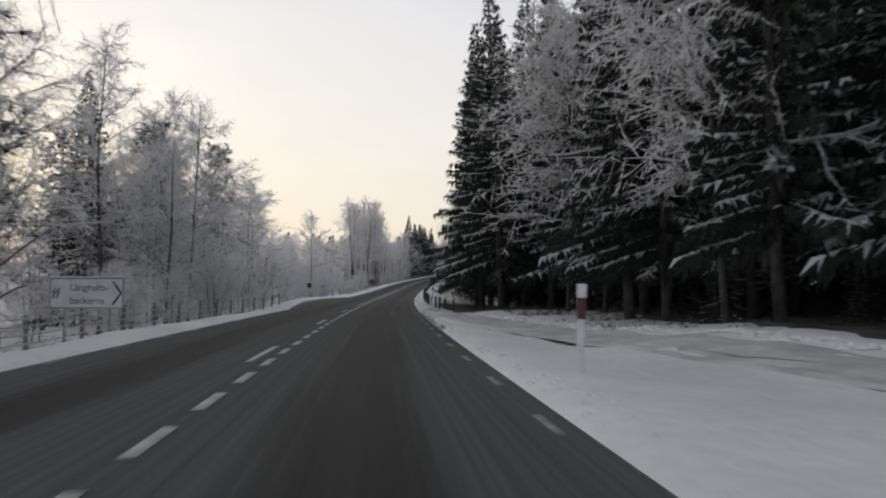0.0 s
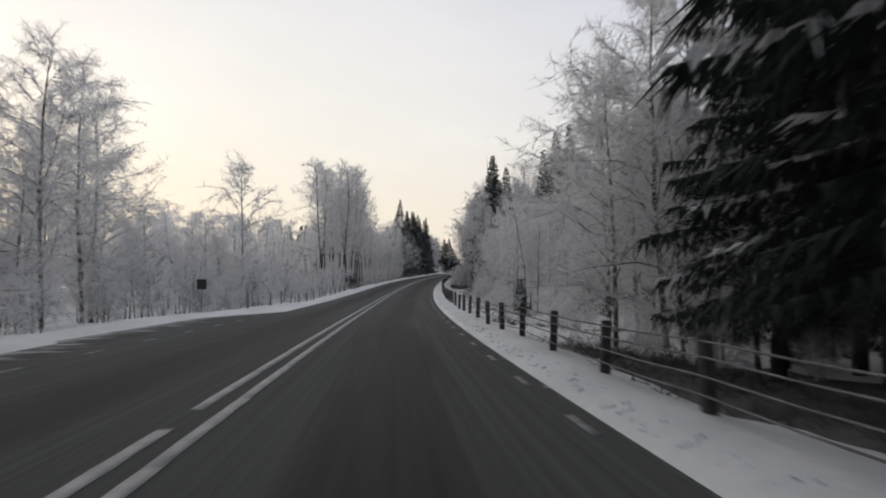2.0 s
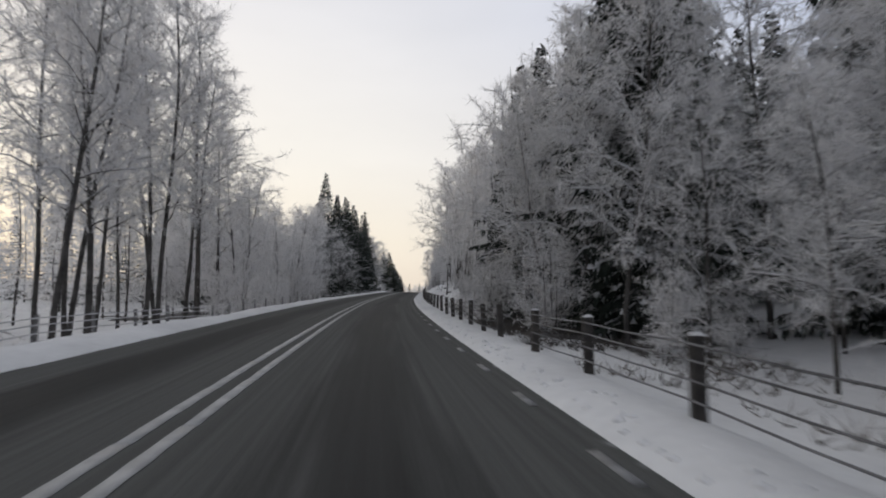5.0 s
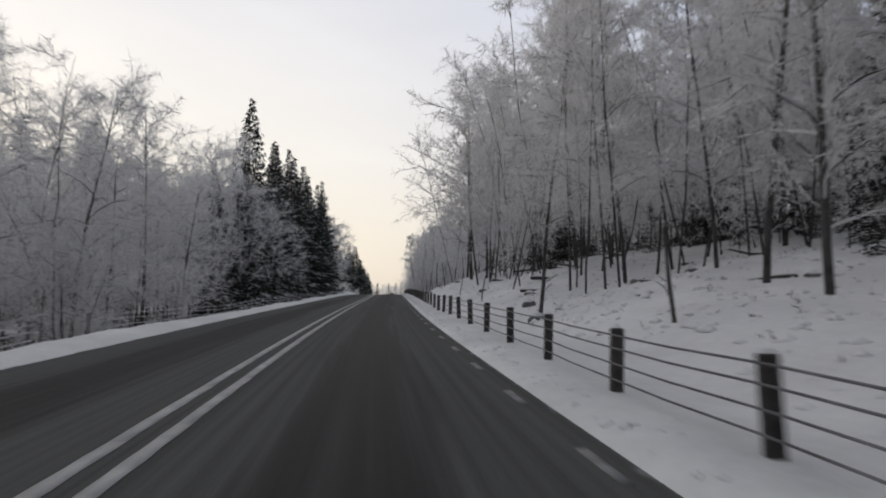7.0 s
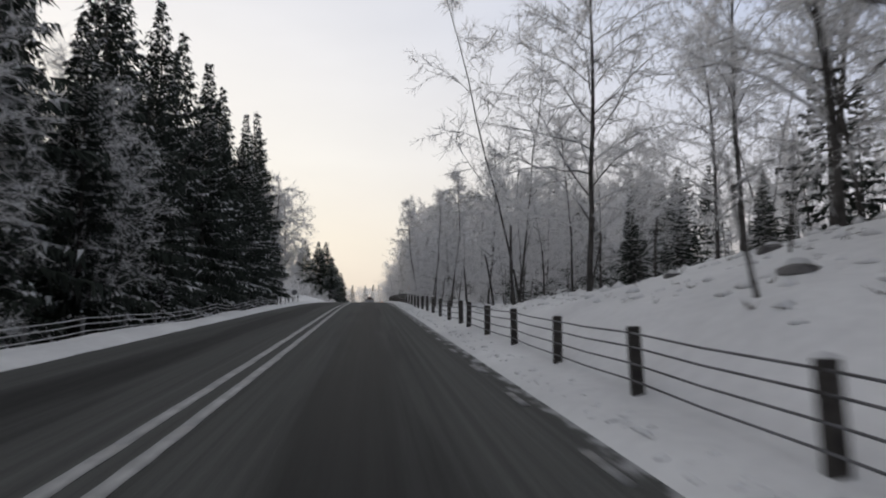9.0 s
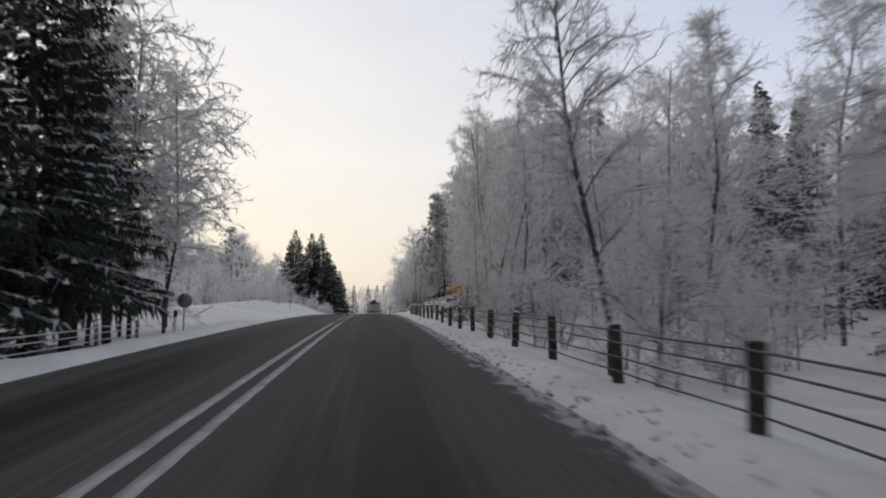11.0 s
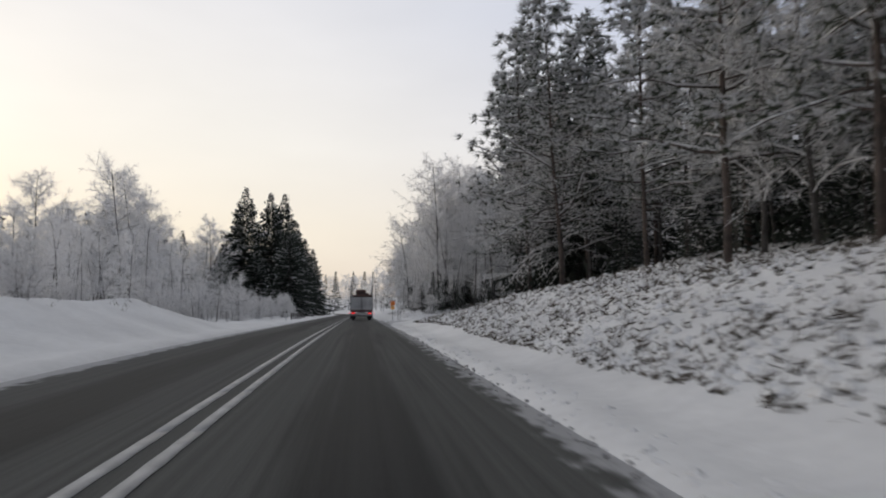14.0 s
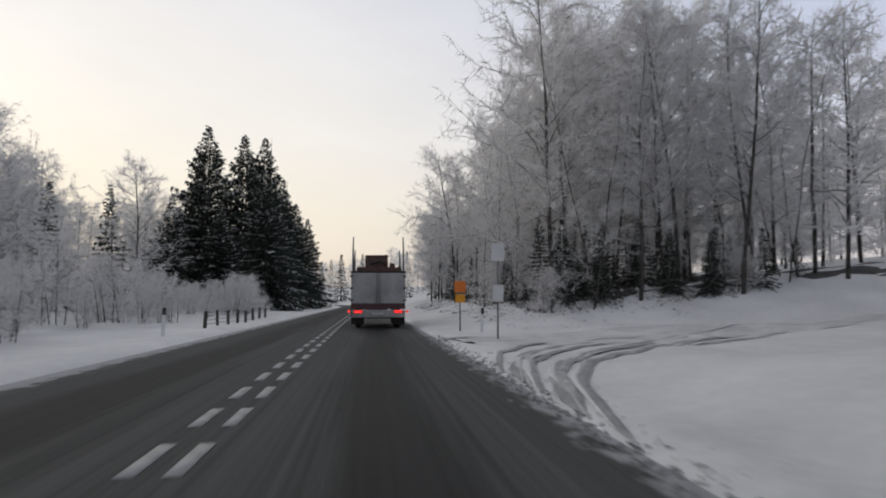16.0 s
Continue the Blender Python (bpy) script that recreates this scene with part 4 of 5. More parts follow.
# left side, along the way
grove(6, 42, -9, -24, 18, [("birch", 12), ("birch", 14), ("tall", 15), ("birch", 11), ("pine", 13)])
grove(42, 62, -12, -24, 9, [("birch", 10), ("birch", 9)])
plant("pine", 55, -13, 14)
for s, u, h in ((44, -10.5, 13), (47, -13.5, 15), (53, -17, 14), (51.5, -15.5, 14.5), (56.5, -15, 13), (62, -13.5, 13.5), (59, -18, 12), (78, -15, 13.5), (81.5, -18, 12.5), (88, -17.5, 14), (75, -17.5, 12.5)):
    plant("birch", s, u, h)
grove(26, 60, -7.5, -12, 14, [("bush", 3), ("bush", 4)])
plant("spruce", 44, -17, 16.5, 1)
plant("pine", 46, -13.5, 13.5)
plant("birch", 84, -16, 14.3)
plant("white_birch", 107, -13.5, 13.0)
grove(84, 126, -15, -26, 18, [("birch", 7), ("birch", 6)])
grove(64, 135, -15, -32, 30, [("birch", 8), ("birch", 7), ("bush", 5), ("birch", 6)])
grove(92, 137, -8, -15, 24, [("bush", 3), ("bush", 2.4), ("bush", 4)])
grove(62, 92, -12, -18, 8, [("bush", 3), ("bush", 4)])
grove(128, 158, -8.5, -14, 15, [("tall", 16.5), ("tall", 17.5)], gap=1.3)
grove(160, 224, -8, -20, 42, [("birch", 10), ("birch", 11), ("pole", 12), ("birch", 9)])
for s, u, h in ((160, -9.6, 16), (164.5, -9.4, 14), (168, -10, 13)):
    plant("tall", s, u, h)
grove(150, 190, -6.8, -11, 12, [("bush", 4), ("bush", 3)])
grove(206, 268, -7.4, -11, 16, [("young_spruce", 3.5), ("spruce", 5), ("pole", 9)])
grove(212, 268, -11, -20, 15, [("birch", 14), ("birch", 15), ("birch", 12), ("birch", 13)])
plant("spruce", 227, -12, 22, 1)
for s, u, h in ((208, -10.5, 11), (213, -9.4, 12), (218, -11, 13), (221.5, -9.2, 12), (231, -9.6, 14), (238, -9.0, 14), (225, -14.5, 15), (247, -8.8, 15), (252, -8.6, 14), (257, -8.4, 15), (262, -8.6, 14)):
    plant("spruce", s, u, h, int(s) % 2)
for s, u, h in ((240, -12, 20), (244, -10.5, 20), (249, -11, 20), (254, -10, 19.5), (259, -10.5, 19), (233, -14, 18)):
    plant("spruce", s, u, h, 1)
plant("spruce", 236, -11, 19.5, 1)
for s, u, h in ((266, -9.5, 19), (270, -8.8, 20), (274, -9.6, 19), (278, -9.6, 18), (263, -12, 20), (272, -12.5, 20), (280, -11.8, 17)):
    plant("dark_spruce", s, u, h)
for s, u, h in ((276, -9.6, 9.5), (280, -9.8, 8.5)):
    plant("drooper", s, u, h)
for s, u, h in ((280.5, -8.0, 13), (283.5, -8.8, 12.5), (276.5, -8.2, 14)):
    plant("laden", s, u, h, lean=0.5)
plant("near", 285.5, -9.4, 12.5, lean=0.5)
grove(300, 392, -18, -42, 38, [("birch", 9.5), ("birch", 10), ("birch", 8)])
grove(284, 372, -10.5, -26, 44, [("bush", 2.6), ("bush", 3.4)])
plant("pine", 351, -19, 12.5)
plant("birch", 338, -22, 11.5)
grove(376, 446, -9.5, -18, 46, [("bush", 3.0), ("bush", 3.8), ("bush", 2.2)])
grove(402, 466, -24, -46, 26, [("birch", 16), ("birch", 15), ("birch", 17)])
for s, u, h in ((465, -22.9, 28.2), (470, -26, 23), (468, -17, 27.7), (471, -15, 28.2), (450, -11.5, 18.5), (476, -13, 22), (484, -12, 19), (456, -26, 16), (458, -19, 15), (462, -13.5, 18), (490, -10.5, 17)):
    plant("wide_spruce", s, u, h)

# right side, along the way
grove(36, 58, 13, 26, 14, [("dark_spruce", 21), ("dark_spruce", 23), ("dark_spruce", 19)], gap=2.0)
grove(10, 36, 15.5, 27, 16, [("dark_spruce", 21), ("dark_spruce", 23)], gap=2.0)
for s, u, h in ((28, 12.4, 21), (30, 13.8, 21), (26, 13.2, 20), (39.8, 11.8, 21), (41, 9.0, 21), (46, 8.4, 20), (51, 8.6, 21), (54.5, 9.4, 20), (58, 11.8, 20), (60.5, 10.8, 18), (49, 10.5, 22), (44, 11, 22)):
    plant("near_spruce", s, u, h, 1 if s > 50 else 0)
for s, u, h in ((19.5, 14, 20), (61.5, 13.5, 19), (63, 12.4, 16), (56, 13, 21)):
    plant("dark_spruce", s, u, h)
for s, u, h in ((34, 11.3, 15), (36, 12.6, 17), (32.5, 12.8, 16), (20.5, 12.8, 16), (23, 14, 17)):
    plant("laden", s, u, h)
for s, u, h in ((64, 9.6, 11), (67, 9.0, 10), (69, 10.4, 10), (65.5, 11.2, 12), (71, 13, 10)):
    plant("birch", s, u, h)
for s, u, h in ((73, 15.5, 11), (69, 17.5, 13)):
    plant("spruce", s, u, h, 2)
grove(59, 76, 9.5, 20, 10, [("birch", 8), ("birch", 10), ("birch", 9)])
grove(92, 132, 10.5, 16, 24, [("birch", 8), ("birch", 9), ("birch", 7)])
grove(80, 132, 15.5, 23, 26, [("birch", 8), ("birch", 10), ("birch", 9), ("birch", 7)])
grove(60, 132, 7.5, 14, 30, [("bush", 1.6), ("bush", 2.2), ("bush", 1.3)])
for s, u, h in ((86.8, 9.1, 2.3), (95.5, 16.5, 2.8), (118, 8, 2.2)):
    plant("young_spruce", s, u, h)
for s, u, h in ((134, 19.8, 21), (112.5, 18, 18.4), (115, 20, 15.8), (112, 24, 18), (106, 27, 17), (150, 21, 20)):
    plant("spruce", s, u, h, 1)
grove(132, 152, 10.5, 20, 12, [("spruce", 16), ("spruce", 14), ("birch", 13), ("spruce", 12)])
for s, u, h in ((157.7, 9.2, 5.5), (152, 8.6, 6), (161.5, 10.6, 3.6), (163.5, 11.8, 2.2)):
    plant("spruce", s, u, h, 2)
for s, u, h in ((138.5, 8.3, 9.5), (141, 8.0, 8.5), (144.5, 8.4, 9), (136.5, 9.2, 9)):
    plant("white_birch", s, u, h, lean=1.5)
for s, u, h in ((146.5, 10.2, 14), (150, 9.7, 14), (152.5, 11.5, 12), (148.5, 12.5, 15), (143, 11.5, 15), (139, 11.8, 18.5), (141, 13.0, 17)):
    plant("spruce", s, u, h, 2)
for s, u, h in ((132.5, 9.4, 13), (136, 9.0, 12), (139.5, 9.2, 12), (143.5, 9.6, 12)):
    plant("near", s, u, h)
grove(134, 158, 6.4, 9.0, 9, [("young_spruce", 3), ("young_spruce", 2), ("bush", 3), ("bush", 2)])
grove(155, 238, 9.5, 30, 84, [("pole", 16), ("pole", 17), ("pole", 15), ("tall", 17), ("birch", 13)], gap=1.5)
plant("birch", 209, 8.6, 16.5, 1, lean=0.5)
plant("birch", 205, 10.5, 15)
plant("young_spruce", 211, 11.4, 1.9)
plant("young_spruce", 214.5, 13.5, 1.6)
for s, u, h in ((201, 12.5, 6), (206, 15, 5), (222, 14, 3), (230, 13, 4)):
    plant("spruce", s, u, h, 1)
grove(158, 238, 6.3, 16, 34, [("snag", 2.2), ("snag", 1.4), ("snag", 3.2)], gap=1.0)
grove(182, 212, 8.6, 12.5, 14, [("pole", 13), ("pole", 14)], gap=1.2)
for s, u, h in ((248, 7.4, 9.5), (253, 6.8, 9), (259.3, 5.9, 9.5), (269.5, 6.4, 7), (272.5, 6.7, 8.5), (278.5, 7.3, 10.5), (279.5, 8.6, 9), (284.5, 8.3, 11), (287, 9.2, 11.5), (291, 9.8, 11.5), (293.5, 10.2, 11.5)):
    plant("near", s, u, h, lean=0.5)
grove(250, 276, 6.0, 8.5, 12, [("bush", 3), ("bush", 2.2), ("drooper", 5), ("snag", 2)], gap=1.0)
for s, u, h in ((283.5, 9.2, 11.5), (286, 9.0, 11), (288.5, 9.6, 12), (290, 10.4, 12), (292.5, 9.6, 12), (294, 10.6, 12), (281, 8.2, 11), (285.2, 7.6, 9), (288, 8.0, 9.5), (290.6, 8.2, 9), (292.4, 7.9, 9.5), (286.8, 10.6, 11), (283, 7.2, 8.5)):
    plant("pole", s, u, h)
grove(238, 278, 8.5, 13, 7, [("near", 9.5), ("near", 9), ("white_birch", 8.5), ("bush", 3)])
grove(274, 296, 9.5, 14, 8, [("birch", 11), ("pole", 12)])
grove(246, 298, 14, 20, 12, [("birch", 10.5), ("pole", 11), ("birch", 9.5)])
grove(240, 298, 17, 28, 16, [("spruce", 10), ("birch", 10.5), ("spruce", 8.5)])
for s, u, h in ((297.5, 9.8, 2.6), (300.2, 10.0, 3.0), (295.5, 10.4, 3.4), (302.5, 10.6, 2.8), (293, 11.6, 3.2)):
    plant("spruce", s, u, h, 0)
for s, u, h in ((297, 10.2, 11), (301.5, 11, 12), (305.5, 11.4, 12), (309, 10.6, 11), (313, 12, 12)):
    plant("near", s, u, h)
grove(298, 318, 14, 24, 9, [("pine", 13), ("spruce", 14), ("birch", 12)])
for s, u, h in ((303.5, 12.2, 6), (306.5, 11.6, 5), (309.5, 13, 7), (313.5, 11.8, 6), (317, 12.6, 7), (301, 12.8, 6)):
    plant("spruce", s, u, h, 0)
for s, u, h in ((299.5, 9.8, 6.5), (304.5, 10.8, 7.5), (311, 11.4, 8), (316, 11.8, 8), (357, 12.4, 9.5), (361.5, 12.6, 9), (353, 13.4, 9)):
    plant("drooper", s, u, h)
for s, u, h in ((358, 16, 17), (360, 18, 19), (362.5, 15.4, 17), (365, 17.6, 18), (368, 16.5, 16)):
    plant("spruce", s, u, h, int(s) % 2)
for s, u, h in ((364, 13.6, 18), (367, 14.8, 18), (359.5, 13.2, 18)):
    plant("pine", s, u, h)
for s, u, h in ((350.6, 12.6, 17), (335.5, 13.5, 17), (345, 15, 16), (329, 13.5, 15), (340, 17, 17), (356, 16, 17), (362, 14.5, 16), (324, 14, 15), (318, 13, 14), (333, 17, 16), (353, 19, 17)):
    plant("pine", s, u, h)
grove(312, 370, 15, 26, 26, [("pine", 15), ("birch", 13), ("pole", 14), ("drooper", 11), ("pine", 13)])
for s, u, h in ((392, 14.8, 16), (393, 17.2, 16), (391.5, 19.8, 16), (392.5, 21, 15), (395, 12, 14)):
    plant("tall", s, u, h)
grove(390.5, 404, 8.5, 24, 26, [("drooper", 5), ("bush", 2.6), ("spruce", 3.5), ("drooper", 4), ("pole", 13)], gap=1.1)
plant("pine", 384.5, -12.2, 6.5)
grove(392, 408, 11, 26, 18, [("birch", 16.5), ("pole", 17), ("birch", 16), ("pole", 16)])
grove(404, 430, 9.5, 22, 18, [("birch", 14.5), ("pole", 15), ("birch", 13.5)])
grove(430, 470, 9, 20, 20, [("birch", 11), ("birch", 10)])

far_wood([(300, 316, 13, 20, 14, [("far_spruce", 6), ("far_spruce", 4)]), (392, 440, 10.5, 26, 110, [("far_spruce", 4.5), ("far_spruce", 3.2), ("far_spruce", 2.5), ("far_birch", 4)]), (158, 240, 17, 32, 50, [("far_spruce", 3.5), ("far_spruce", 2.6), ("far_birch", 3.5)]),
          (316, 368, 16, 28, 50, [("far_spruce", 4), ("far_spruce", 6), ("far_birch", 4)]), (240, 298, 14, 28, 36, [("far_spruce", 4), ("far_birch", 4)]),
          (20, 66, 13, 26, 40, [("far_spruce", 4), ("far_spruce", 3)])],
         "undergrowth of small snowy spruces and saplings in the wood")
far_wood([(0, 135, -24, -55, 80, [("far_birch", 10), ("far_birch", 12)]), (135, 200, -18, -55, 60, [("far_birch", 11), ("far_birch", 12)]), (200, 275, -18, -55, 70, [("far_birch", 13), ("far_spruce", 15), ("far_spruce", 13)]),
          (284, 405, -17, -42, 80, [("far_birch", 6), ("far_birch", 7.5)]), (280, 400, -40, -75, 60, [("far_birch", 10), ("far_birch", 11), ("far_spruce", 11)]), (400, 475, -30, -75, 70, [("far_birch", 14), ("far_birch", 15), ("far_spruce", 15)]), (480, 800, -9, -60, 150, [("far_birch", 13), ("far_birch", 12), ("far_birch", 14), ("far_spruce", 15)])],
         "wide frosted wood of birch and spruce beyond the road")
far_wood([(-20, 62, 22, 50, 90, [("far_spruce", 21), ("far_spruce", 19)]), (56, 135, 17, 50, 60, [("far_birch", 10), ("far_birch", 9)]), (60, 135, 19, 40, 14, [("mid_spruce", 14), ("mid_spruce", 12)]),
          (130, 238, 24, 60, 110, [("far_birch", 14), ("far_birch", 15), ("far_spruce", 15)]), (238, 300, 26, 60, 60, [("far_birch", 11), ("far_birch", 10), ("far_spruce", 11)]), (290, 385, 22, 55, 80, [("far_spruce", 15), ("far_birch", 13)]),
          (389, 430, 24, 60, 60, [("far_birch", 14), ("far_birch", 13)]), (430, 470, 18, 60, 50, [("far_birch", 11), ("far_birch", 12)]), (465, 800, 9, 60, 150, [("far_birch", 12), ("far_birch", 13), ("far_birch", 11), ("far_spruce", 14)])],
         "deep frosted mixed wood rising behind the roadside trees")


# ---- side roads ----
def side_road(line, width, label, material, fade, tracks):
    """A strip of packed snow with wheel ruts, along points (s, u)."""
    pts = np.array(line, float)
    seg = np.r_[0, np.cumsum(np.linalg.norm(np.diff(pts, axis=0), axis=1))]
    at = np.arange(0, seg[-1], 0.6)
    mid = np.stack([np.interp(at, seg, pts[:, 0]), np.interp(at, seg, pts[:, 1])], 1)
    for _ in range(6):
        mid[1:-1] = (mid[:-2] + mid[1:-1] * 2 + mid[2:]) / 4
    way = np.gradient(mid, axis=0)
    way /= np.linalg.norm(way, axis=1)[:, None]
    side = np.stack([-way[:, 1], way[:, 0]], 1)
    cols = np.linspace(-width / 2, width / 2, 15)
    verts, faces, n = [], [], len(cols)
    for i, (m, sd) in enumerate(zip(mid, side)):
        for c in cols:
            s, u = m + sd * c
            u = max(u, 4.02 + 0.15 * rough_noise(s, 0, 0.8, 4.0))
            rut = -0.035 * math.exp(-((abs(c) - 0.8) / 0.22) ** 2) + 0.02 * rough_noise(s, u, 1.5, 2.0)
            edge = -0.05 if abs(c) > width / 2 - 0.1 else 0.0
            verts.append([float(q) for q in on_road(s, u, max(ground_z(s, u), -0.04) + 0.045 + rut + edge)])
    for i in range(len(mid) - 1):
        for j in range(n - 1):
            a = i * n + j
            faces.append((a, a + 1, a + n + 1, a + n))
    me = bpy.data.meshes.new("side_road")
    me.from_pydata(verts, [], faces)
    me.materials.append(material)
    me.shade_smooth()
    me.update()
    root = tagged(new("side_road", me), label, "road", kind="structure")
    # dark wet wheel tracks where tyres have cut through the snow
    rng = np.random.default_rng(len(line))
    for c0, wide in tracks:
        tv = []
        for i, (m, sd) in enumerate(zip(mid, side)):
            worn = max(0.004, (wide - fade * i) * (0.75 + 1.3 * rough_noise(i * 0.6, c0 * 9, 0.35, 2.0))) * rng.uniform(0.7, 1.2)
            for c in (c0 - worn, c0, c0 + worn):
                s, u = m + sd * (c + 0.08 * rough_noise(i * 0.6, c0, 0.4, 9.0))
                u = max(u, 3.75)
                tv.append([float(q) for q in on_road(s, u, max(ground_z(s, u), -0.04) + 0.05)])
        tm = bpy.data.meshes.new("wheel_track")
        tm.from_pydata(tv, [], [(3 * i + j, 3 * i + j + 1, 3 * i + j + 4, 3 * i + j + 3) for i in range(len(mid) - 1) for j in range(2)])
        tm.materials.append(SLUSH)
        tm.update()
        ob = new("wheel_track", tm)
        ob.parent = root
    return root


side_road([(37, 3.5), (33, 4.1), (30, 4.8), (27, 5.6), (20, 7.0), (10, 9.3), (2, 11.5), (-8, 16), (-18, 25)], 2.6, "snow-packed side road with wheel ruts by dark spruces", DIRTY_PACKED, 0.011,
          ((-0.85, 0.24), (-0.4, 0.14), (0.1, 0.1), (0.45, 0.14), (0.85, 0.26)))
far_side_road = side_road([(380, 4.2), (380.3, 8), (382, 16), (385, 30), (388, 50)], 5.0, "snow-packed side road with wheel ruts past a snow bank", PACKED, 0.02,
          ((-1.6, 0.08), (-1.0, 0.12), (0.9, 0.12), (1.5, 0.08)))


def turning_rut(line, width, material, lift):
    """A curved rut or ridge left by turning wheels at the mouth of the side road."""
    pts = np.array(line, float)
    f = np.linspace(0, len(pts) - 1, 40)
    s_at, u_at = (np.interp(f, np.arange(len(pts)), pts[:, q]) for q in (0, 1))
    for _ in range(8):
        for q in (s_at, u_at):
            q[1:-1] = (q[:-2] + 2 * q[1:-1] + q[2:]) / 4
    verts = []
    for i, (s, u) in enumerate(zip(s_at, u_at)):
        w = width * (0.7 + 0.8 * rough_noise(i * 0.3, width * 40, 0.7, 3.0)) * min(1, (39 - i) / 9 + 0.05, i / 5 + 0.2)
        base = max(ground_z(s, u), -0.04)
        for c, z in ((-w, 0.012), (0, lift), (w, 0.012)):
            verts.append([float(q) for q in on_road(s - c * 0.7, u + c * 0.7, base + 0.02 + z)])
    me = bpy.data.meshes.new("wheel_track")
    me.from_pydata(verts, [], [(3 * i + j, 3 * i + j + 1, 3 * i + j + 4, 3 * i + j + 3) for i in range(39) for j in range(2)])
    me.materials.append(material)
    me.update()
    ob = new("wheel_track", me)
    ob.parent = far_side_road


for i in range(7):
    k = 1.2 + 0.95 * i + 0.5 * math.sin(i * 2.3)
    turning_rut([(364.8 + k, 3.95), (368.2 + k * 0.95, 4.5), (372.0 + k * 0.8, 6.0), (375.5 + k * 0.6, 9.0), (378.5 + k * 0.5, 14.0)], 0.13 + 0.06 * (i % 3), SLUSH if i % 3 != 1 else DIRTY_PACKED, 0.02)
    turning_rut([(365.2 + k, 3.95), (368.6 + k * 0.95, 4.5), (372.4 + k * 0.8, 6.0), (375.8 + k * 0.6, 9.0), (378.8 + k * 0.5, 14.0)], 0.06 + 0.05 * (i % 2), SNOW, 0.03)


# dark mottled sheets just over the snow, which shows where they dip
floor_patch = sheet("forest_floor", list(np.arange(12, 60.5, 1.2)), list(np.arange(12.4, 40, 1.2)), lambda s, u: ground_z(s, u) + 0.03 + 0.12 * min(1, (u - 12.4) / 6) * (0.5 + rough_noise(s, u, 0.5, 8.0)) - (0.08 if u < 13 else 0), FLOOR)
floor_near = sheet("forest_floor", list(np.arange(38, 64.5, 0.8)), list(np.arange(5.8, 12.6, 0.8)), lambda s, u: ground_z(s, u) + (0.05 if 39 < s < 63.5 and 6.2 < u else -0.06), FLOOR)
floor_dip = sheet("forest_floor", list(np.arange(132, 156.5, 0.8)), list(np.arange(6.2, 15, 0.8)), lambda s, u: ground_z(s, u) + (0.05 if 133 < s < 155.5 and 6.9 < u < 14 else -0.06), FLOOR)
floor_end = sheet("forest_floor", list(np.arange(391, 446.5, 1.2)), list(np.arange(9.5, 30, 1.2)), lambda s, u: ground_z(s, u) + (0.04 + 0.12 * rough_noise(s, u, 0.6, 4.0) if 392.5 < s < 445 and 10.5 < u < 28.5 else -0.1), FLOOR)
tagged(floor_end, "dark ground with patches of snow in the wood", "forest floor", kind="structure")
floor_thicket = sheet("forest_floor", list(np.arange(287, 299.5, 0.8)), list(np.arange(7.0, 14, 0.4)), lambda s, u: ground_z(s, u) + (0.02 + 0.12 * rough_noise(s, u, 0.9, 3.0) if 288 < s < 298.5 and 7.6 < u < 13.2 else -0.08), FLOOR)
tagged(floor_thicket, "dark ground with patches of snow in a thicket", "forest floor", kind="structure")
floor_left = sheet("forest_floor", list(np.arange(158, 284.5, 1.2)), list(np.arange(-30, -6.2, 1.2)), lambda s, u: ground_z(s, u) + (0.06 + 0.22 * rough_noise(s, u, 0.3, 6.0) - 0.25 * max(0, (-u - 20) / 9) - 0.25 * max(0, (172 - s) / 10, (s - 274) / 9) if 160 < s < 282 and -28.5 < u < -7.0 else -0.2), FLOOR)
tagged(floor_left, "dark brushy ground with patches of snow below the road", "forest floor", kind="structure")
tagged(floor_dip, "dark brushy ground with patches of snow under spruces", "forest floor", kind="structure")
tagged(floor_near, "dark ground under roadside spruces", "forest floor", kind="structure")
tagged(floor_patch, "dark forest floor with patches of snow", "forest floor", kind="structure")


# ---- roadside clutter ----
def tufts(spots, label, material, seed, size=0.28, blades=6, width=0.02):
    rng = np.random.default_rng(seed)
    sh = Shape()
    for s, u in spots:
        p = np.array([float(c) for c in on_road(s, u, ground_z(s, u) - 0.02)])
        w = rand_unit(rng, blades) * np.array([1, 1, 0.4]) + np.array([0, 0, 0.7])
        sd = np.cross(w, rand_unit(rng, blades))
        sd /= np.linalg.norm(sd, axis=1)[:, None]
        sh.blades(np.tile(p, (blades, 1)) + rng.normal(0, 0.06, (blades, 3)) * np.array([1, 1, 0]), p + w * size * rng.uniform(0.4, 1.2, (blades, 1)), np.full(blades, width) * rng.uniform(0.6, 1.6, blades), sd)
    return tagged(new("withered_growth", sh.mesh("withered_growth", material)), label, "grass", kind="stuff")


clutter = random.Random(12)


def strewn(s0, s1, u0, u1, n, patch=0.25):
    """Places in patches over a stretch."""
    out = []
    while len(out) < n:
        s, u = clutter.uniform(s0, s1), clutter.uniform(u0, u1)
        if rough_noise(s, u, patch, 21.0) > -0.1 + clutter.uniform(-0.35, 0.2):
            out.append((s, u))
    return out


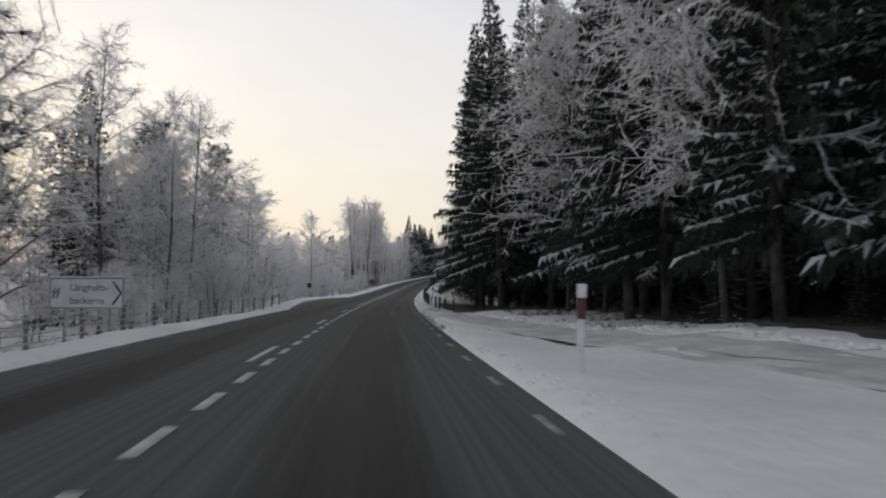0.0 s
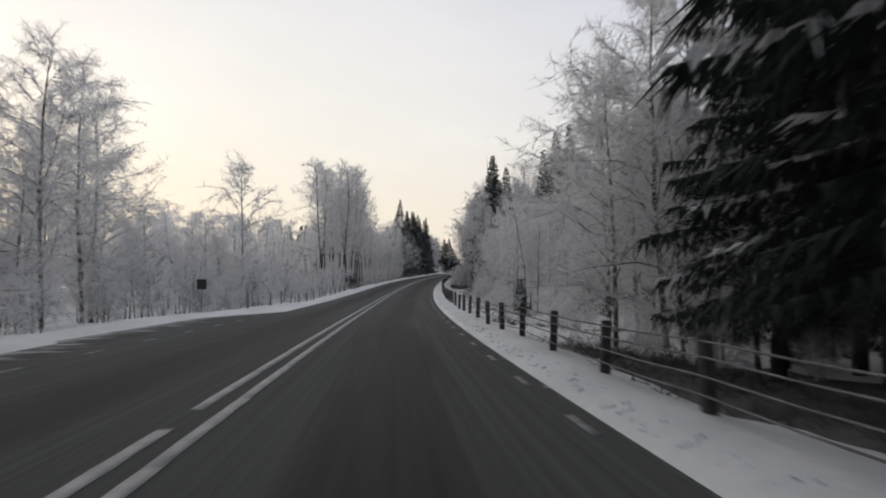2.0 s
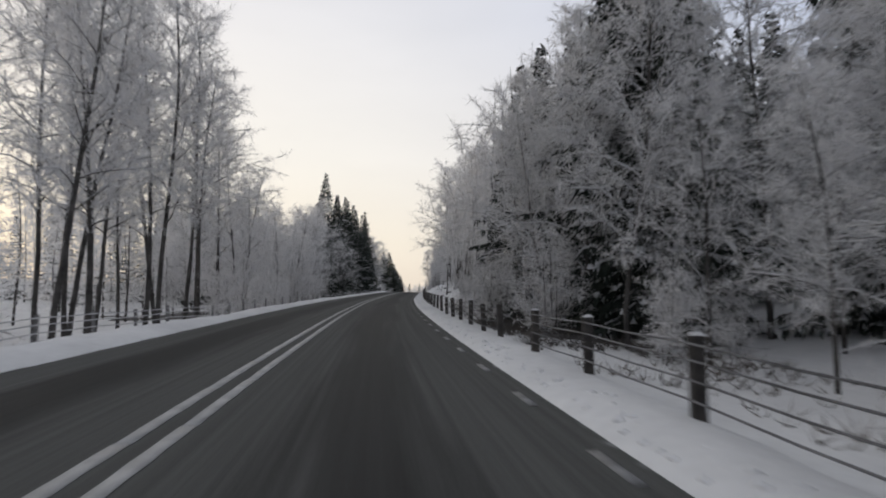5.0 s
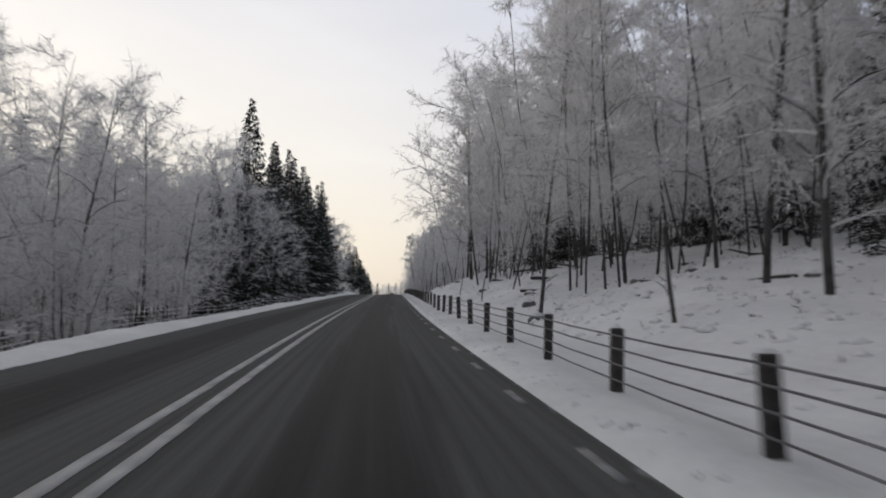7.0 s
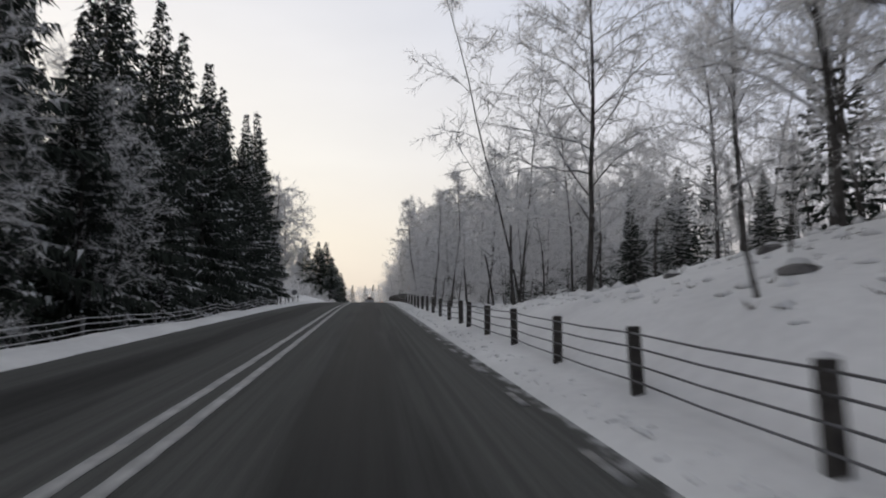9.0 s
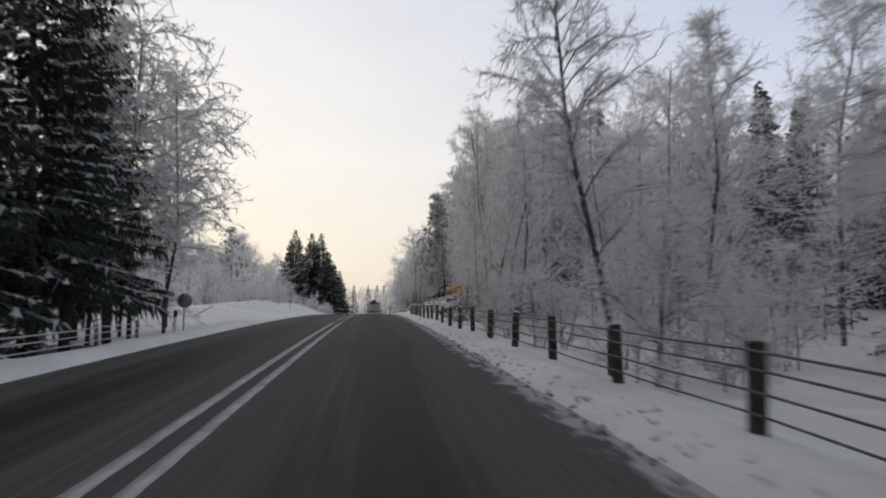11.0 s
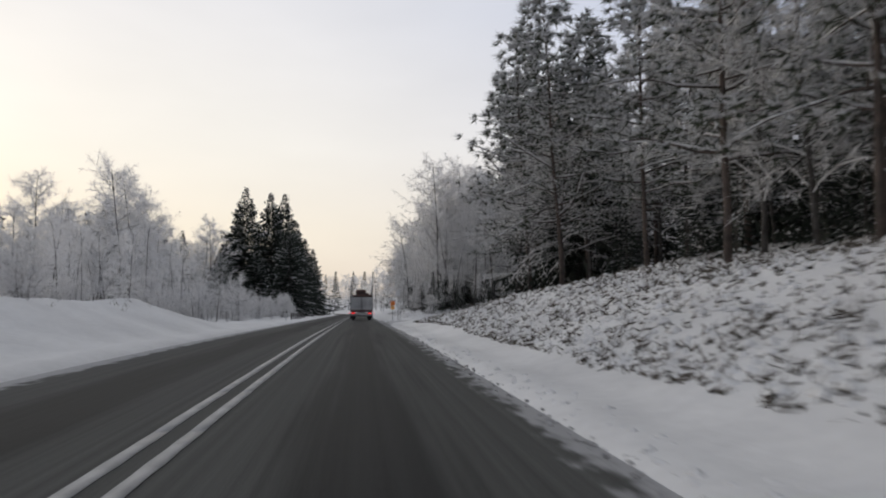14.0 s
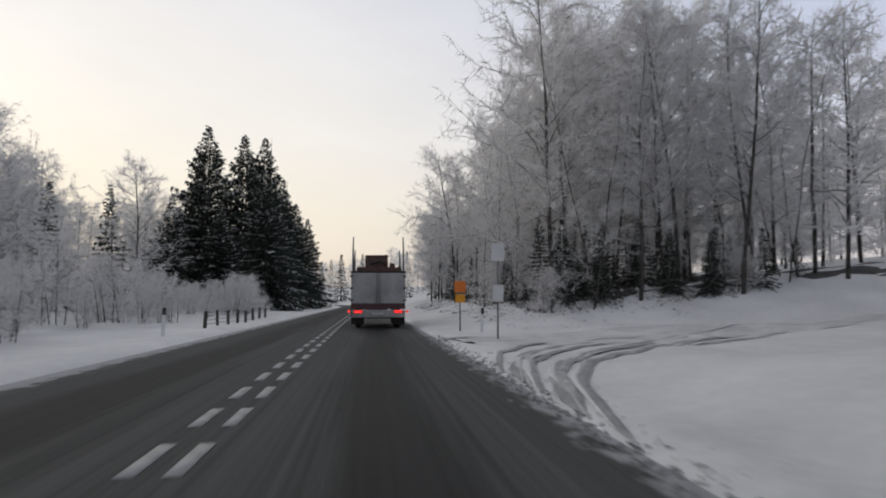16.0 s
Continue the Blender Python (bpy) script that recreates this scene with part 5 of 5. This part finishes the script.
heath = [(clutter.uniform(302, 363), 5.6 + 12 * clutter.random() ** 1.3) for _ in range(9000)]
tufts(heath + strewn(390, 440, 6.5, 16, 1500, 0.5), "withered heather and grass poking through the snowy bank", GRASS, 3, 0.13, 5, 0.034)
tufts(strewn(302, 363, 6, 20, 1500, 0.9), "taller withered stalks on the snowy bank", GRASS, 9, 0.26, 6, 0.026)
tufts(strewn(44, 66, 5.7, 9, 500, 0.9) + strewn(130, 160, 5.9, 10, 1200, 0.9) + strewn(282, 301, 6.4, 11, 900, 0.9) + strewn(391, 410, 9, 20, 1600, 0.9), "tangle of dark dead stalks behind the fence", BARK, 10, 0.5, 5)
tufts(strewn(160, 238, 6.2, 26, 1500, 0.8), "sparse withered stalks poking through the snowy bank", GRASS, 4, 0.14, 4)
tufts(strewn(62, 128, 6.5, 12, 700) + strewn(126, 157, 6.0, 12, 1000), "dark withered brush poking through roadside snow", GRASS, 8, 0.38, 6)
tufts(strewn(284, 372, -8, -16, 260) + strewn(10, 60, -6, -14, 500), "sparse dry stalks in the snow", GRASS, 5, 0.3, 5)
tufts(strewn(18, 60, 8.5, 16, 900) + strewn(40, 64, 6.2, 10, 700), "dark litter and dry grass under the spruces", GRASS, 6, 0.4, 6)


def lumps(spots, label, seed, low, high, material=None, name="slush_lumps"):
    rng = np.random.default_rng(seed)
    sh = Shape()
    for s, u, z in spots:
        p = np.array([float(c) for c in on_road(s, u, z)])
        r = rng.uniform(low, high)
        k = rng.uniform(0.6, 1.3, 6) * r
        a = rng.uniform(0, 1.57)
        ring = [p + np.array([math.cos(a + q * 1.57), math.sin(a + q * 1.57), 0]) * k[q] for q in range(4)]
        sh.add(np.array([*ring, p + np.array([0, 0, k[4] * 0.7]), p - np.array([0, 0, r * 0.3])]), [(0, 1, 4), (1, 2, 4), (2, 3, 4), (3, 0, 4), (1, 0, 5), (2, 1, 5), (3, 2, 5), (0, 3, 5)])
    return tagged(new(name, sh.mesh(name, material or SLUSH)), label, name.split("_")[0], kind="stuff")


lumps([(clutter.uniform(246, 376), 3.72 + abs(clutter.gauss(0, 0.24)), -0.015) for _ in range(1300)], "grey slush crumbs along the asphalt edge", 1, 0.015, 0.055)
lumps([(clutter.uniform(362, 384), 3.6 + clutter.random() ** 2 * 1.5, 0.03) for _ in range(900)], "churned slush at the mouth of the side road", 2, 0.015, 0.05)
lumps([(clutter.uniform(20, 35), 3.8 + clutter.random() ** 2 * 1.6, 0.02) for _ in range(420)], "churned snow crumbs at the side road's mouth", 3, 0.02, 0.07)


def on_ground(s, u, z=0.0):
    return s, u, ground_z(s, u) + z


# a low windrow left by the plough beyond the first side road
lumps([on_ground(q, np.interp(q, [4, 10, 20, 27, 33, 38], [13.2, 11.4, 9.0, 7.4, 6.0, 5.2]) + clutter.gauss(0, 0.22), 0.0) for q in (clutter.uniform(4, 38) for _ in range(1100))], "low windrow of ploughed snow beyond the side road", 8, 0.05, 0.17, SNOW, "snow_windrow")
# snow-covered heather hummocks give the banks their rough face
lumps([on_ground(clutter.uniform(302, 364), 5.8 + 11 * clutter.random() ** 1.2, -0.02) for _ in range(6500)], "small snow hummocks over heather on the bank", 5, 0.05, 0.17, SNOW, "snow_hummocks")
lumps([on_ground(clutter.uniform(160, 240), 6.2 + 10 * clutter.random(), -0.02) for _ in range(1800)] + [on_ground(clutter.uniform(386, 440), 7 + 9 * clutter.random(), -0.02) for _ in range(1500)], "snow hummocks on the wooded bank", 6, 0.06, 0.2, SNOW, "snow_hummocks")
lumps([on_ground(clutter.uniform(0, 376), 4.05 + abs(clutter.gauss(0, 0.22)), -0.01) for _ in range(3500)], "ploughed snow crumbs along the verge", 7, 0.02, 0.08, SNOW, "snow_crumbs")


def rock(seed, size):
    bm = bmesh.new()
    bmesh.ops.create_icosphere(bm, subdivisions=2, radius=1.0)
    for v in bm.verts:
        n = noise.noise(v.co * 0.9 + Vector((seed * 3.1, seed, 0))) + 0.4 * noise.noise(v.co * 2.3 + Vector((seed, 0, seed)))
        v.co *= 1 + 0.45 * n
        v.co = Vector((v.co.x * size, v.co.y * size * 0.8, v.co.z * size * 0.55))
    root = tagged(new("rock"), "grey granite rock half under snow", "rock", group="rocks on the banks")
    bm_part("stone", bm, ROCK, root)
    sh = Shape()
    rng = np.random.default_rng(seed)
    ring, inner = [], []
    for q in range(9):
        a, k = q * 2 * math.pi / 9, rng.uniform(0.75, 0.95)
        ring.append((math.cos(a) * size * k * 0.8, math.sin(a) * size * 0.62 * k, size * 0.36))
        inner.append((math.cos(a) * size * 0.4, math.sin(a) * size * 0.32, size * rng.uniform(0.62, 0.7)))
    sh.add(ring + inner + [(0, 0, size * 0.72)], [(q, (q + 1) % 9, 9 + (q + 1) % 9, 9 + q) for q in range(9)] + [(9 + q, 9 + (q + 1) % 9, 18) for q in range(9)])
    part("snow_load", sh, SNOW_LOAD, root, "snow lying on the rock", smooth=True)
    return root


for i in range(34):
    s, u = (clutter.uniform(168, 238), clutter.uniform(7.2, 17)) if i < 26 else (clutter.uniform(320, 412), clutter.uniform(9, 15))
    if 372 < s < 390:
        s += 20
    r = rock(i, clutter.uniform(0.2, 0.5))
    r.matrix_basis = set_on(s, u, ground_z(s, u) - 0.05, clutter.uniform(0, 360))


for s, u, size in ((177, 6.7, 0.32), (181.5, 7.4, 0.35), (301.5, 7.6, 0.4), (313.5, 9.6, 0.45), (310.5, 9.0, 0.5)):
    rock(int(s), size).matrix_basis = set_on(s, u, ground_z(s, u), 40)


def fallen_log(s, u, turn, length, radius):
    root = tagged(new("fallen_log"), "fallen dark log dusted with snow on the bank", "log", group="fallen logs on the bank")
    rng = np.random.default_rng(int(s))
    line = bent_line(rng, (-length / 2, 0, radius * 0.7), (1, 0, 0.04), length, 6, 0.04)
    sh = Shape()
    sh.tube(line, np.linspace(1, 0.6, 7) * radius, 8)
    part("log", sh, BARK, root, smooth=True)
    sn = Shape()
    sn.tube(line + np.array([0, 0, radius * 0.75]), np.linspace(0.6, 0.35, 7) * radius, 6)
    part("snow_load", sn, SNOW_LOAD, root, "strip of snow on the log", smooth=True)
    root.matrix_basis = set_on(s, u, ground_z(s, u), turn)


for s, u, a, ln, r in ((190, 10, 20, 1.6, 0.09), (196, 15, 65, 2.4, 0.08), (184, 17, 100, 2.0, 0.07), (205, 12, 10, 1.5, 0.08), (214, 15, 80, 2.4, 0.08), (176, 13, 140, 1.8, 0.08), (187, 8.6, 35, 1.1, 0.07), (193, 11.8, 150, 1.3, 0.06), (199, 9.2, 15, 1.0, 0.07), (202, 13.6, 120, 1.6, 0.07), (209, 10.4, 60, 1.2, 0.06)):
    fallen_log(s, u, a, ln, r)


def leafy_bush(s, u, height, seed):
    """A young beech that has kept its withered leaves."""
    rng = np.random.default_rng(seed)
    root = tagged(new("withered_bush"), "young beech with withered brown leaves and frost", "bush")
    parts = frosted_tree(seed, height, limbs=20, subs=6, twigs=5, first=0.08, spread=0.45, rise=0.7, stems=2, twig_w=0.02, twig_l=0.4, trunk_r=0.03)
    leaves = Shape()
    tips = np.concatenate(parts[1][1].v)
    pick = tips[rng.integers(0, len(tips), 1500)]
    w = rand_unit(rng, len(pick)) + np.array([0, 0, -0.4])
    leaves.blades(pick, pick + w * 0.11, np.full(len(pick), 0.07), rand_unit(rng, len(pick)))
    part("trunk", parts[0][1], BARK, root, smooth=True)
    part("crown", parts[1][1], FROST, root, "frosted twigs")["kind"] = "stuff"
    part("snow_load", parts[2][1], SNOW_LOAD, root, "snow on the twigs")["kind"] = "stuff"
    part("foliage", leaves, LEAF, root, "withered brown leaves")["kind"] = "stuff"
    root.matrix_basis = set_on(s, u, ground_z(s, u))


for s, u, h, k in ((303, 9.6, 2.4, 301), (310, 10.6, 3.2, 302), (307, 12.5, 2.6, 303), (299.5, 10.5, 2.0, 304), (305, 9.9, 2.2, 305), (313, 10.9, 2.4, 306)):
    leafy_bush(s, u, h, k)


# ---- markers and signs ----
def marker_post(s, u, height, band, turn=0.0, label="", dark_at=(0.68, 0.88)):
    """A white edge-marker post with a coloured band."""
    root = tagged(new("marker_post"), label, "post", group="marker posts along the road")
    w, d = 0.055, 0.03
    z0, z1 = dark_at[0] * height, dark_at[1] * height
    bm_part("shaft", bevelled([(-w, -d, -0.3, w, d, z0)], 0.012), WHITE, root)
    bm_part("band", bevelled([(-w - 0.004, -d - 0.004, z0, w + 0.004, d + 0.004, z1)], 0.006), band, root, "dark reflector band")
    bm_part("head", bevelled([(-w - 0.012, -d - 0.006, z1, w + 0.012, d + 0.006, height)], 0.012), WHITE, root, "white head")
    root.matrix_basis = set_on(s, u, ground_z(s, u), turn) @ pose(0, 0, 0, 0, 2, 0)
    return root


marker_post(9.7, 4.95, 1.28, MAROON, label="white marker post with maroon band in roadside snow", dark_at=(0.60, 0.84))
marker_post(41.2, 4.8, 1.36, BLACK, label="white marker post with black band beside the fence", dark_at=(0.80, 0.9))
marker_post(314.3, 5.85, 1.05, BLACK, label="white marker post with black reflector at fence end", dark_at=(0.76, 0.94))
marker_post(312.0, -6.0, 1.0, BLACK, label="slim marker post with black head on snow bank", dark_at=(0.72, 0.96))
marker_post(384.5, -5.5, 1.05, BLACK, label="slim marker post with black head beside frosted bushes", dark_at=(0.72, 0.96))
marker_post(386.5, 6.0, 1.0, BLACK, label="slim marker post with black head by road signs", dark_at=(0.72, 0.96))
marker_post(272.5, -5.3, 0.95, BLACK, label="slim marker post with black head at forest edge", dark_at=(0.72, 0.96))


def pole(root, x, height, radius=0.03, name="pole"):
    sh = Shape()
    sh.tube([(x, 0, -0.4), (x, 0, height * 0.5), (x, 0, height)], [radius] * 3, 10)
    return part(name, sh, STEEL, root, "grey steel pole", smooth=True)


def lettering(text, size, x, z, parent, front=-0.022):
    """Words letter by letter as thin meshes, standing upright and facing back along the road."""
    for me, shift in LETTERS[text]:
        ob = new("letter", me)
        ob.parent = parent
        ob.matrix_basis = pose(x + shift * size, front, z, 90, 0, 0) @ Matrix.Diagonal((size, size, 1, 1))


def bar(sh, x0, z0, x1, z1, w, y0=-0.026, y1=-0.020):
    """A slanting bar on a sign's face, from one point to another."""
    d = np.array([x1 - x0, z1 - z0])
    n = np.array([-d[1], d[0]]) / np.linalg.norm(d) * w / 2
    q = [(x0 + n[0], z0 + n[1]), (x1 + n[0], z1 + n[1]), (x1 - n[0], z1 - n[1]), (x0 - n[0], z0 - n[1])]
    sh.add([(x, y0, z) for x, z in q] + [(x, y1, z) for x, z in q], [(3, 2, 1, 0), (4, 5, 6, 7), (0, 1, 5, 4), (1, 2, 6, 5), (2, 3, 7, 6), (3, 0, 4, 7)])


def border(w, z0, z1, inset, thick):
    sh = Shape()
    a, b, c, d = -w / 2 + inset, w / 2 - inset, z0 + inset, z1 - inset
    for p in ((a, c, b, c), (b, c, b, d), (b, d, a, d), (a, d, a, c)):
        bar(sh, *p, thick, -0.023, -0.020)
    return sh


def direction_sign(s, u, width, z0, z1, face, texts, arrow, label, poles=(0.0,), turn=0.0, symbol=False):
    root = tagged(new("direction_sign"), label, "sign")
    panel = bm_part("panel", bevelled([(-width / 2, -0.02, z0, width / 2, 0.02, z1)], 0.012), face, root)
    part("border", border(width, z0, z1, 0.035, 0.025), BLACK, panel, "thin dark border")
    sh, zm, hh = Shape(), (z0 + z1) / 2, (z1 - z0) * 0.36
    e = (-1 if arrow == "left" else 1)
    x = e * (width / 2 - 0.09)
    bar(sh, x - e * hh * 0.75, zm + hh, x, zm, 0.055)
    bar(sh, x, zm, x - e * hh * 0.75, zm - hh, 0.055)
    part("arrow", sh, BLACK, panel, "dark chevron arrow")
    for text, size, tx, tz in texts:
        lettering(text, size, tx, tz, panel)
    if symbol:
        sy = Shape()
        for k in (-0.07, 0.05):
            bar(sy, -width / 2 + 0.2 + k, zm - 0.16, -width / 2 + 0.26 + k, zm + 0.06, 0.05)
            bar(sy, -width / 2 + 0.16 + k, zm + 0.02, -width / 2 + 0.3 + k, zm + 0.16, 0.035)
        part("symbol", sy, BLACK, panel, "small dark pictogram")
    sn = Shape()
    xs = np.linspace(-width / 2, width / 2, 9)
    rng = np.random.default_rng(7)
    top = [(q, 0, z1 + rng.uniform(0.02, 0.045)) for q in xs]
    sn.add([(q, -0.028, z1) for q in xs] + top + [(q, 0.028, z1) for q in xs], [(i, i + 1, 9 + i + 1, 9 + i) for i in range(8)] + [(9 + i, 9 + i + 1, 18 + i + 1, 18 + i) for i in range(8)])
    part("snow_load", sn, SNOW_LOAD, panel, "line of snow on the upper edge")
    for px in poles:
        p = pole(root, px, z1 - 0.05)
        p.matrix_basis = pose(0, 0.055, 0)
    root.matrix_basis = set_on(s, u, ground_z(s, u), turn)
    return root


g_left = ground_z(21.5, -6.85)
direction_sign(21.5, -6.85, 2.35, 0.62 - g_left, 1.58 - g_left, GREY_FACE, [("Långhults-", 0.3, -0.52, 1.18 - g_left), ("backarna", 0.3, -0.52, 0.78 - g_left)], "right",
               "frosted white direction sign with dark lettering behind the fence", poles=(-0.7, 0.7), turn=-8, symbol=True)
g_yel = ground_z(298.5, 8.2)
direction_sign(298.5, 8.2, 1.8, 1.72 - g_yel, 2.36 - g_yel, YELLOW, [("2 Fägrilt", 0.31, -0.42, 1.94 - g_yel)], "left",
               "yellow direction sign with black lettering on a steel pole", poles=(0.08,), turn=0)


def panel_sign(s, u, panels, height, label, turn=0.0):
    """Rectangular panels (x0, x1, z0, z1, material, name, label) on one pole."""
    root = tagged(new("road_sign"), label, "sign")
    pole(root, 0.0, height)
    for x0, x1, z0, z1, mat, note in panels:
        p = bm_part("panel", bevelled([(x0, -0.06, z0, x1, -0.035, z1)], 0.01), mat, root, note)
        sh = Shape()
        for z in (z0 + 0.12, z1 - 0.12):
            sh.box(-0.05, -0.035, z - 0.02, 0.05, 0.04, z + 0.02)
        part("clamp", sh, STEEL, p)
    root.matrix_basis = set_on(s, u, ground_z(s, u), turn)
    return root


panel_sign(380.1, 5.42, [(-0.2, 0.2, 2.36, 2.9, SNOW_LOAD, "frosted blank upper panel"), (-0.16, 0.16, 1.15, 1.65, SNOW_LOAD, "frosted blank lower panel")], 2.9, "steel sign pole with two frosted blank panels")
panel_sign(387.5, 5.27, [(-0.23, 0.23, 1.56, 2.02, ORANGE, "orange square panel"), (-0.2, 0.2, 1.15, 1.48, YELLOW, "small yellow panel")], 2.15, "orange warning sign with small yellow panel below")
panel_sign(82.5, -9.0, [(-0.26, 0.26, 1.55, 2.1, BLACK, "dark square panel")], 2.1, "dark square bus stop sign by frosted bushes")


def round_sign(s, u, height, label):
    root = tagged(new("round_sign"), label, "sign")
    pole(root, 0.0, height)
    sh = Shape()
    n = 28
    for y, r in ((-0.02, 0.3), (0.02, 0.3)):
        sh.add([(math.cos(q * 2 * math.pi / n) * r, y, height - 0.3 + math.sin(q * 2 * math.pi / n) * r) for q in range(n)], [])
    sh.f += [np.array([f]) for f in [tuple(range(n)), tuple(range(2 * n - 1, n - 1, -1))] + [(q, n + q, n + (q + 1) % n, (q + 1) % n) for q in range(n)]]
    d = part("disc", sh, STEEL, root, "grey back of a round panel")
    d.matrix_basis = pose(0, 0.06, 0)
    root.matrix_basis = set_on(s, u, ground_z(s, u))


round_sign(276.7, -6.1, 1.65, "round road sign seen from its grey back")


# ---- the lorry ahead ----
def wheel(parent, x, y, radius=0.5, width=0.28):
    bm = bmesh.new()
    bmesh.ops.create_cone(bm, cap_ends=True, segments=28, radius1=radius, radius2=radius, depth=width)
    bmesh.ops.bevel(bm, geom=[e for e in bm.edges if len(e.link_faces) == 2 and e.calc_face_angle(0) > 1.0], offset=0.05, segments=2, affect="EDGES")
    w = bm_part("wheel", bm, RUBBER, parent, "black tyre")
    w.matrix_basis = pose(x, y, radius, 0, 90, 0)
    rim = bmesh.new()
    bmesh.ops.create_cone(rim, cap_ends=True, segments=20, radius1=radius * 0.55, radius2=radius * 0.5, depth=width + 0.02)
    bm_part("rim", rim, STEEL, w, "grey steel rim")
    return w


def lorry(s, u):
    root = tagged(new("timber_lorry"), "grey timber lorry with lit red tail lamps on the road", "lorry")
    bm_part("chassis", bevelled([(-0.45, 0.1, 0.75, -0.3, 8.6, 1.0), (0.3, 0.1, 0.75, 0.45, 8.6, 1.0), (-0.45, 0.1, 0.8, 0.45, 0.3, 1.0), (-0.45, 4.0, 0.8, 0.45, 4.2, 1.0)], 0.015), DARK_STEEL, root)
    bm_part("body", bevelled([(-1.25, 0.06, 1.05, 1.25, 8.5, 2.58)], 0.03), BODY_GREY, root, "grimy grey box body")
    for x0, x1 in ((-1.23, -0.012), (0.012, 1.23)):
        door = bm_part("rear_door", bevelled([(x0, -0.02, 1.12, x1, 0.06, 2.56)], 0.018), BODY_GREY, root, "grimy pale rear door")
        xm = -0.09 if x0 < 0 else 0.09
        sh = Shape()
        sh.tube([(xm, -0.045, 1.16), (xm, -0.045, 2.5)], [0.016, 0.016], 8)
        part("lock_rod", sh, STEEL, door)
        hx = x0 if x0 < 0 else x1
        for z in (1.3, 1.85, 2.4):
            sh = Shape()
            sh.box(hx - 0.07, -0.04, z - 0.04, hx + 0.07, -0.015, z + 0.04)
            part("hinge", sh, DARK_STEEL, door)
    bm_part("top_rail", bevelled([(-1.27, -0.02, 2.56, 1.27, 0.1, 2.64)], 0.012), DARK_STEEL, root)
    bm_part("sill", bevelled([(-1.25, -0.03, 0.9, 1.25, 0.1, 1.16)], 0.015), MAROON, root, "dirty maroon lower beam")
    bm_part("bumper", bevelled([(-1.2, -0.08, 0.5, 1.2, 0.05, 0.86)], 0.03), BODY_GREY, root, "pale bumper beam")
    plate = Shape()
    plate.box(-0.26, -0.088, 0.6, 0.26, -0.081, 0.72)
    part("number_plate", plate, GREY_FACE, root, "blank plate")
    for side in (-1, 1):
        lamp = bm_part("tail_lamp", bevelled([(side * 0.92 - 0.2, -0.115, 0.72, side * 0.92 + 0.2, -0.06, 0.85)], 0.012), DARK_STEEL, root, "dark lamp housing")
        for z in (0.745, 0.805):
            sh = Shape()
            sh.box(side * 0.92 - 0.18, -0.125, z - 0.018, side * 0.92 + 0.18, -0.112, z + 0.028)
            part("lens", sh, TAIL_LAMP, lamp, "lit red lens")
        sh = Shape()
        sh.box(side * 1.34 - 0.05, -0.06, 0.74, side * 1.34 + 0.05, 0.0, 0.83)
        part("marker_lamp", sh, TAIL_LAMP, root, "small lit red marker lamp")
        sh = Shape()
        sh.box(min(side * 1.22, side * 1.34), -0.02, 0.77, max(side * 1.22, side * 1.34), 0.02, 0.8)
        part("lamp_arm", sh, DARK_STEEL, root)
        bm_part("mud_flap", bevelled([(side * 0.95 - 0.3, 0.45, 0.18, side * 0.95 + 0.3, 0.47, 0.8)], 0.006), RUBBER, root, "black rubber flap")
        stake = Shape()
        stake.tube([(side * 1.17, 0.25, 2.6), (side * 1.17, 0.25, 3.6), (side * 1.15, 0.25, 4.25)], [0.045, 0.04, 0.03], 8)
        part("stake", stake, STEEL, root, "upright grey timber stake")
        stake = Shape()
        stake.tube([(side * 1.17, 4.0, 2.6), (side * 1.17, 4.0, 3.4), (side * 1.15, 4.0, 3.9)], [0.045, 0.04, 0.03], 8)
        part("stake", stake, STEEL, root, "upright grey timber stake")
        for y in (1.2, 2.6):
            wheel(root, side * 0.92, y)
        wheel(root, side * 0.98, 7.4, width=0.32)
    sh = Shape()
    for y in (1.2, 2.6, 7.4):
        sh.tube([(-0.9, y, 0.5), (0.9, y, 0.5)], [0.07, 0.07], 8)
    part("axle", sh, DARK_STEEL, root)
    bm_part("crane_base", bevelled([(-1.0, 0.5, 2.58, 1.1, 1.6, 2.86)], 0.05), RUSTY, root, "dark crane base")
    crane = bm_part("crane", bevelled([(-0.6, 0.6, 2.84, 0.45, 1.4, 3.36), (-0.62, 0.55, 3.34, 0.5, 1.45, 3.42), (0.55, 0.7, 2.84, 0.8, 1.2, 3.05)], 0.04), RUSTY, root, "folded brown loading crane")
    sh = Shape()
    sh.tube([(-0.35, 0.58, 3.0), (0.1, 0.57, 3.12), (0.35, 0.58, 2.95)], [0.05] * 3, 8)
    part("hose", sh, RUBBER, crane)
    root.matrix_basis = set_on(s, u, -0.01, sloped=True)
    return root


lorry(391.5, 2.0)
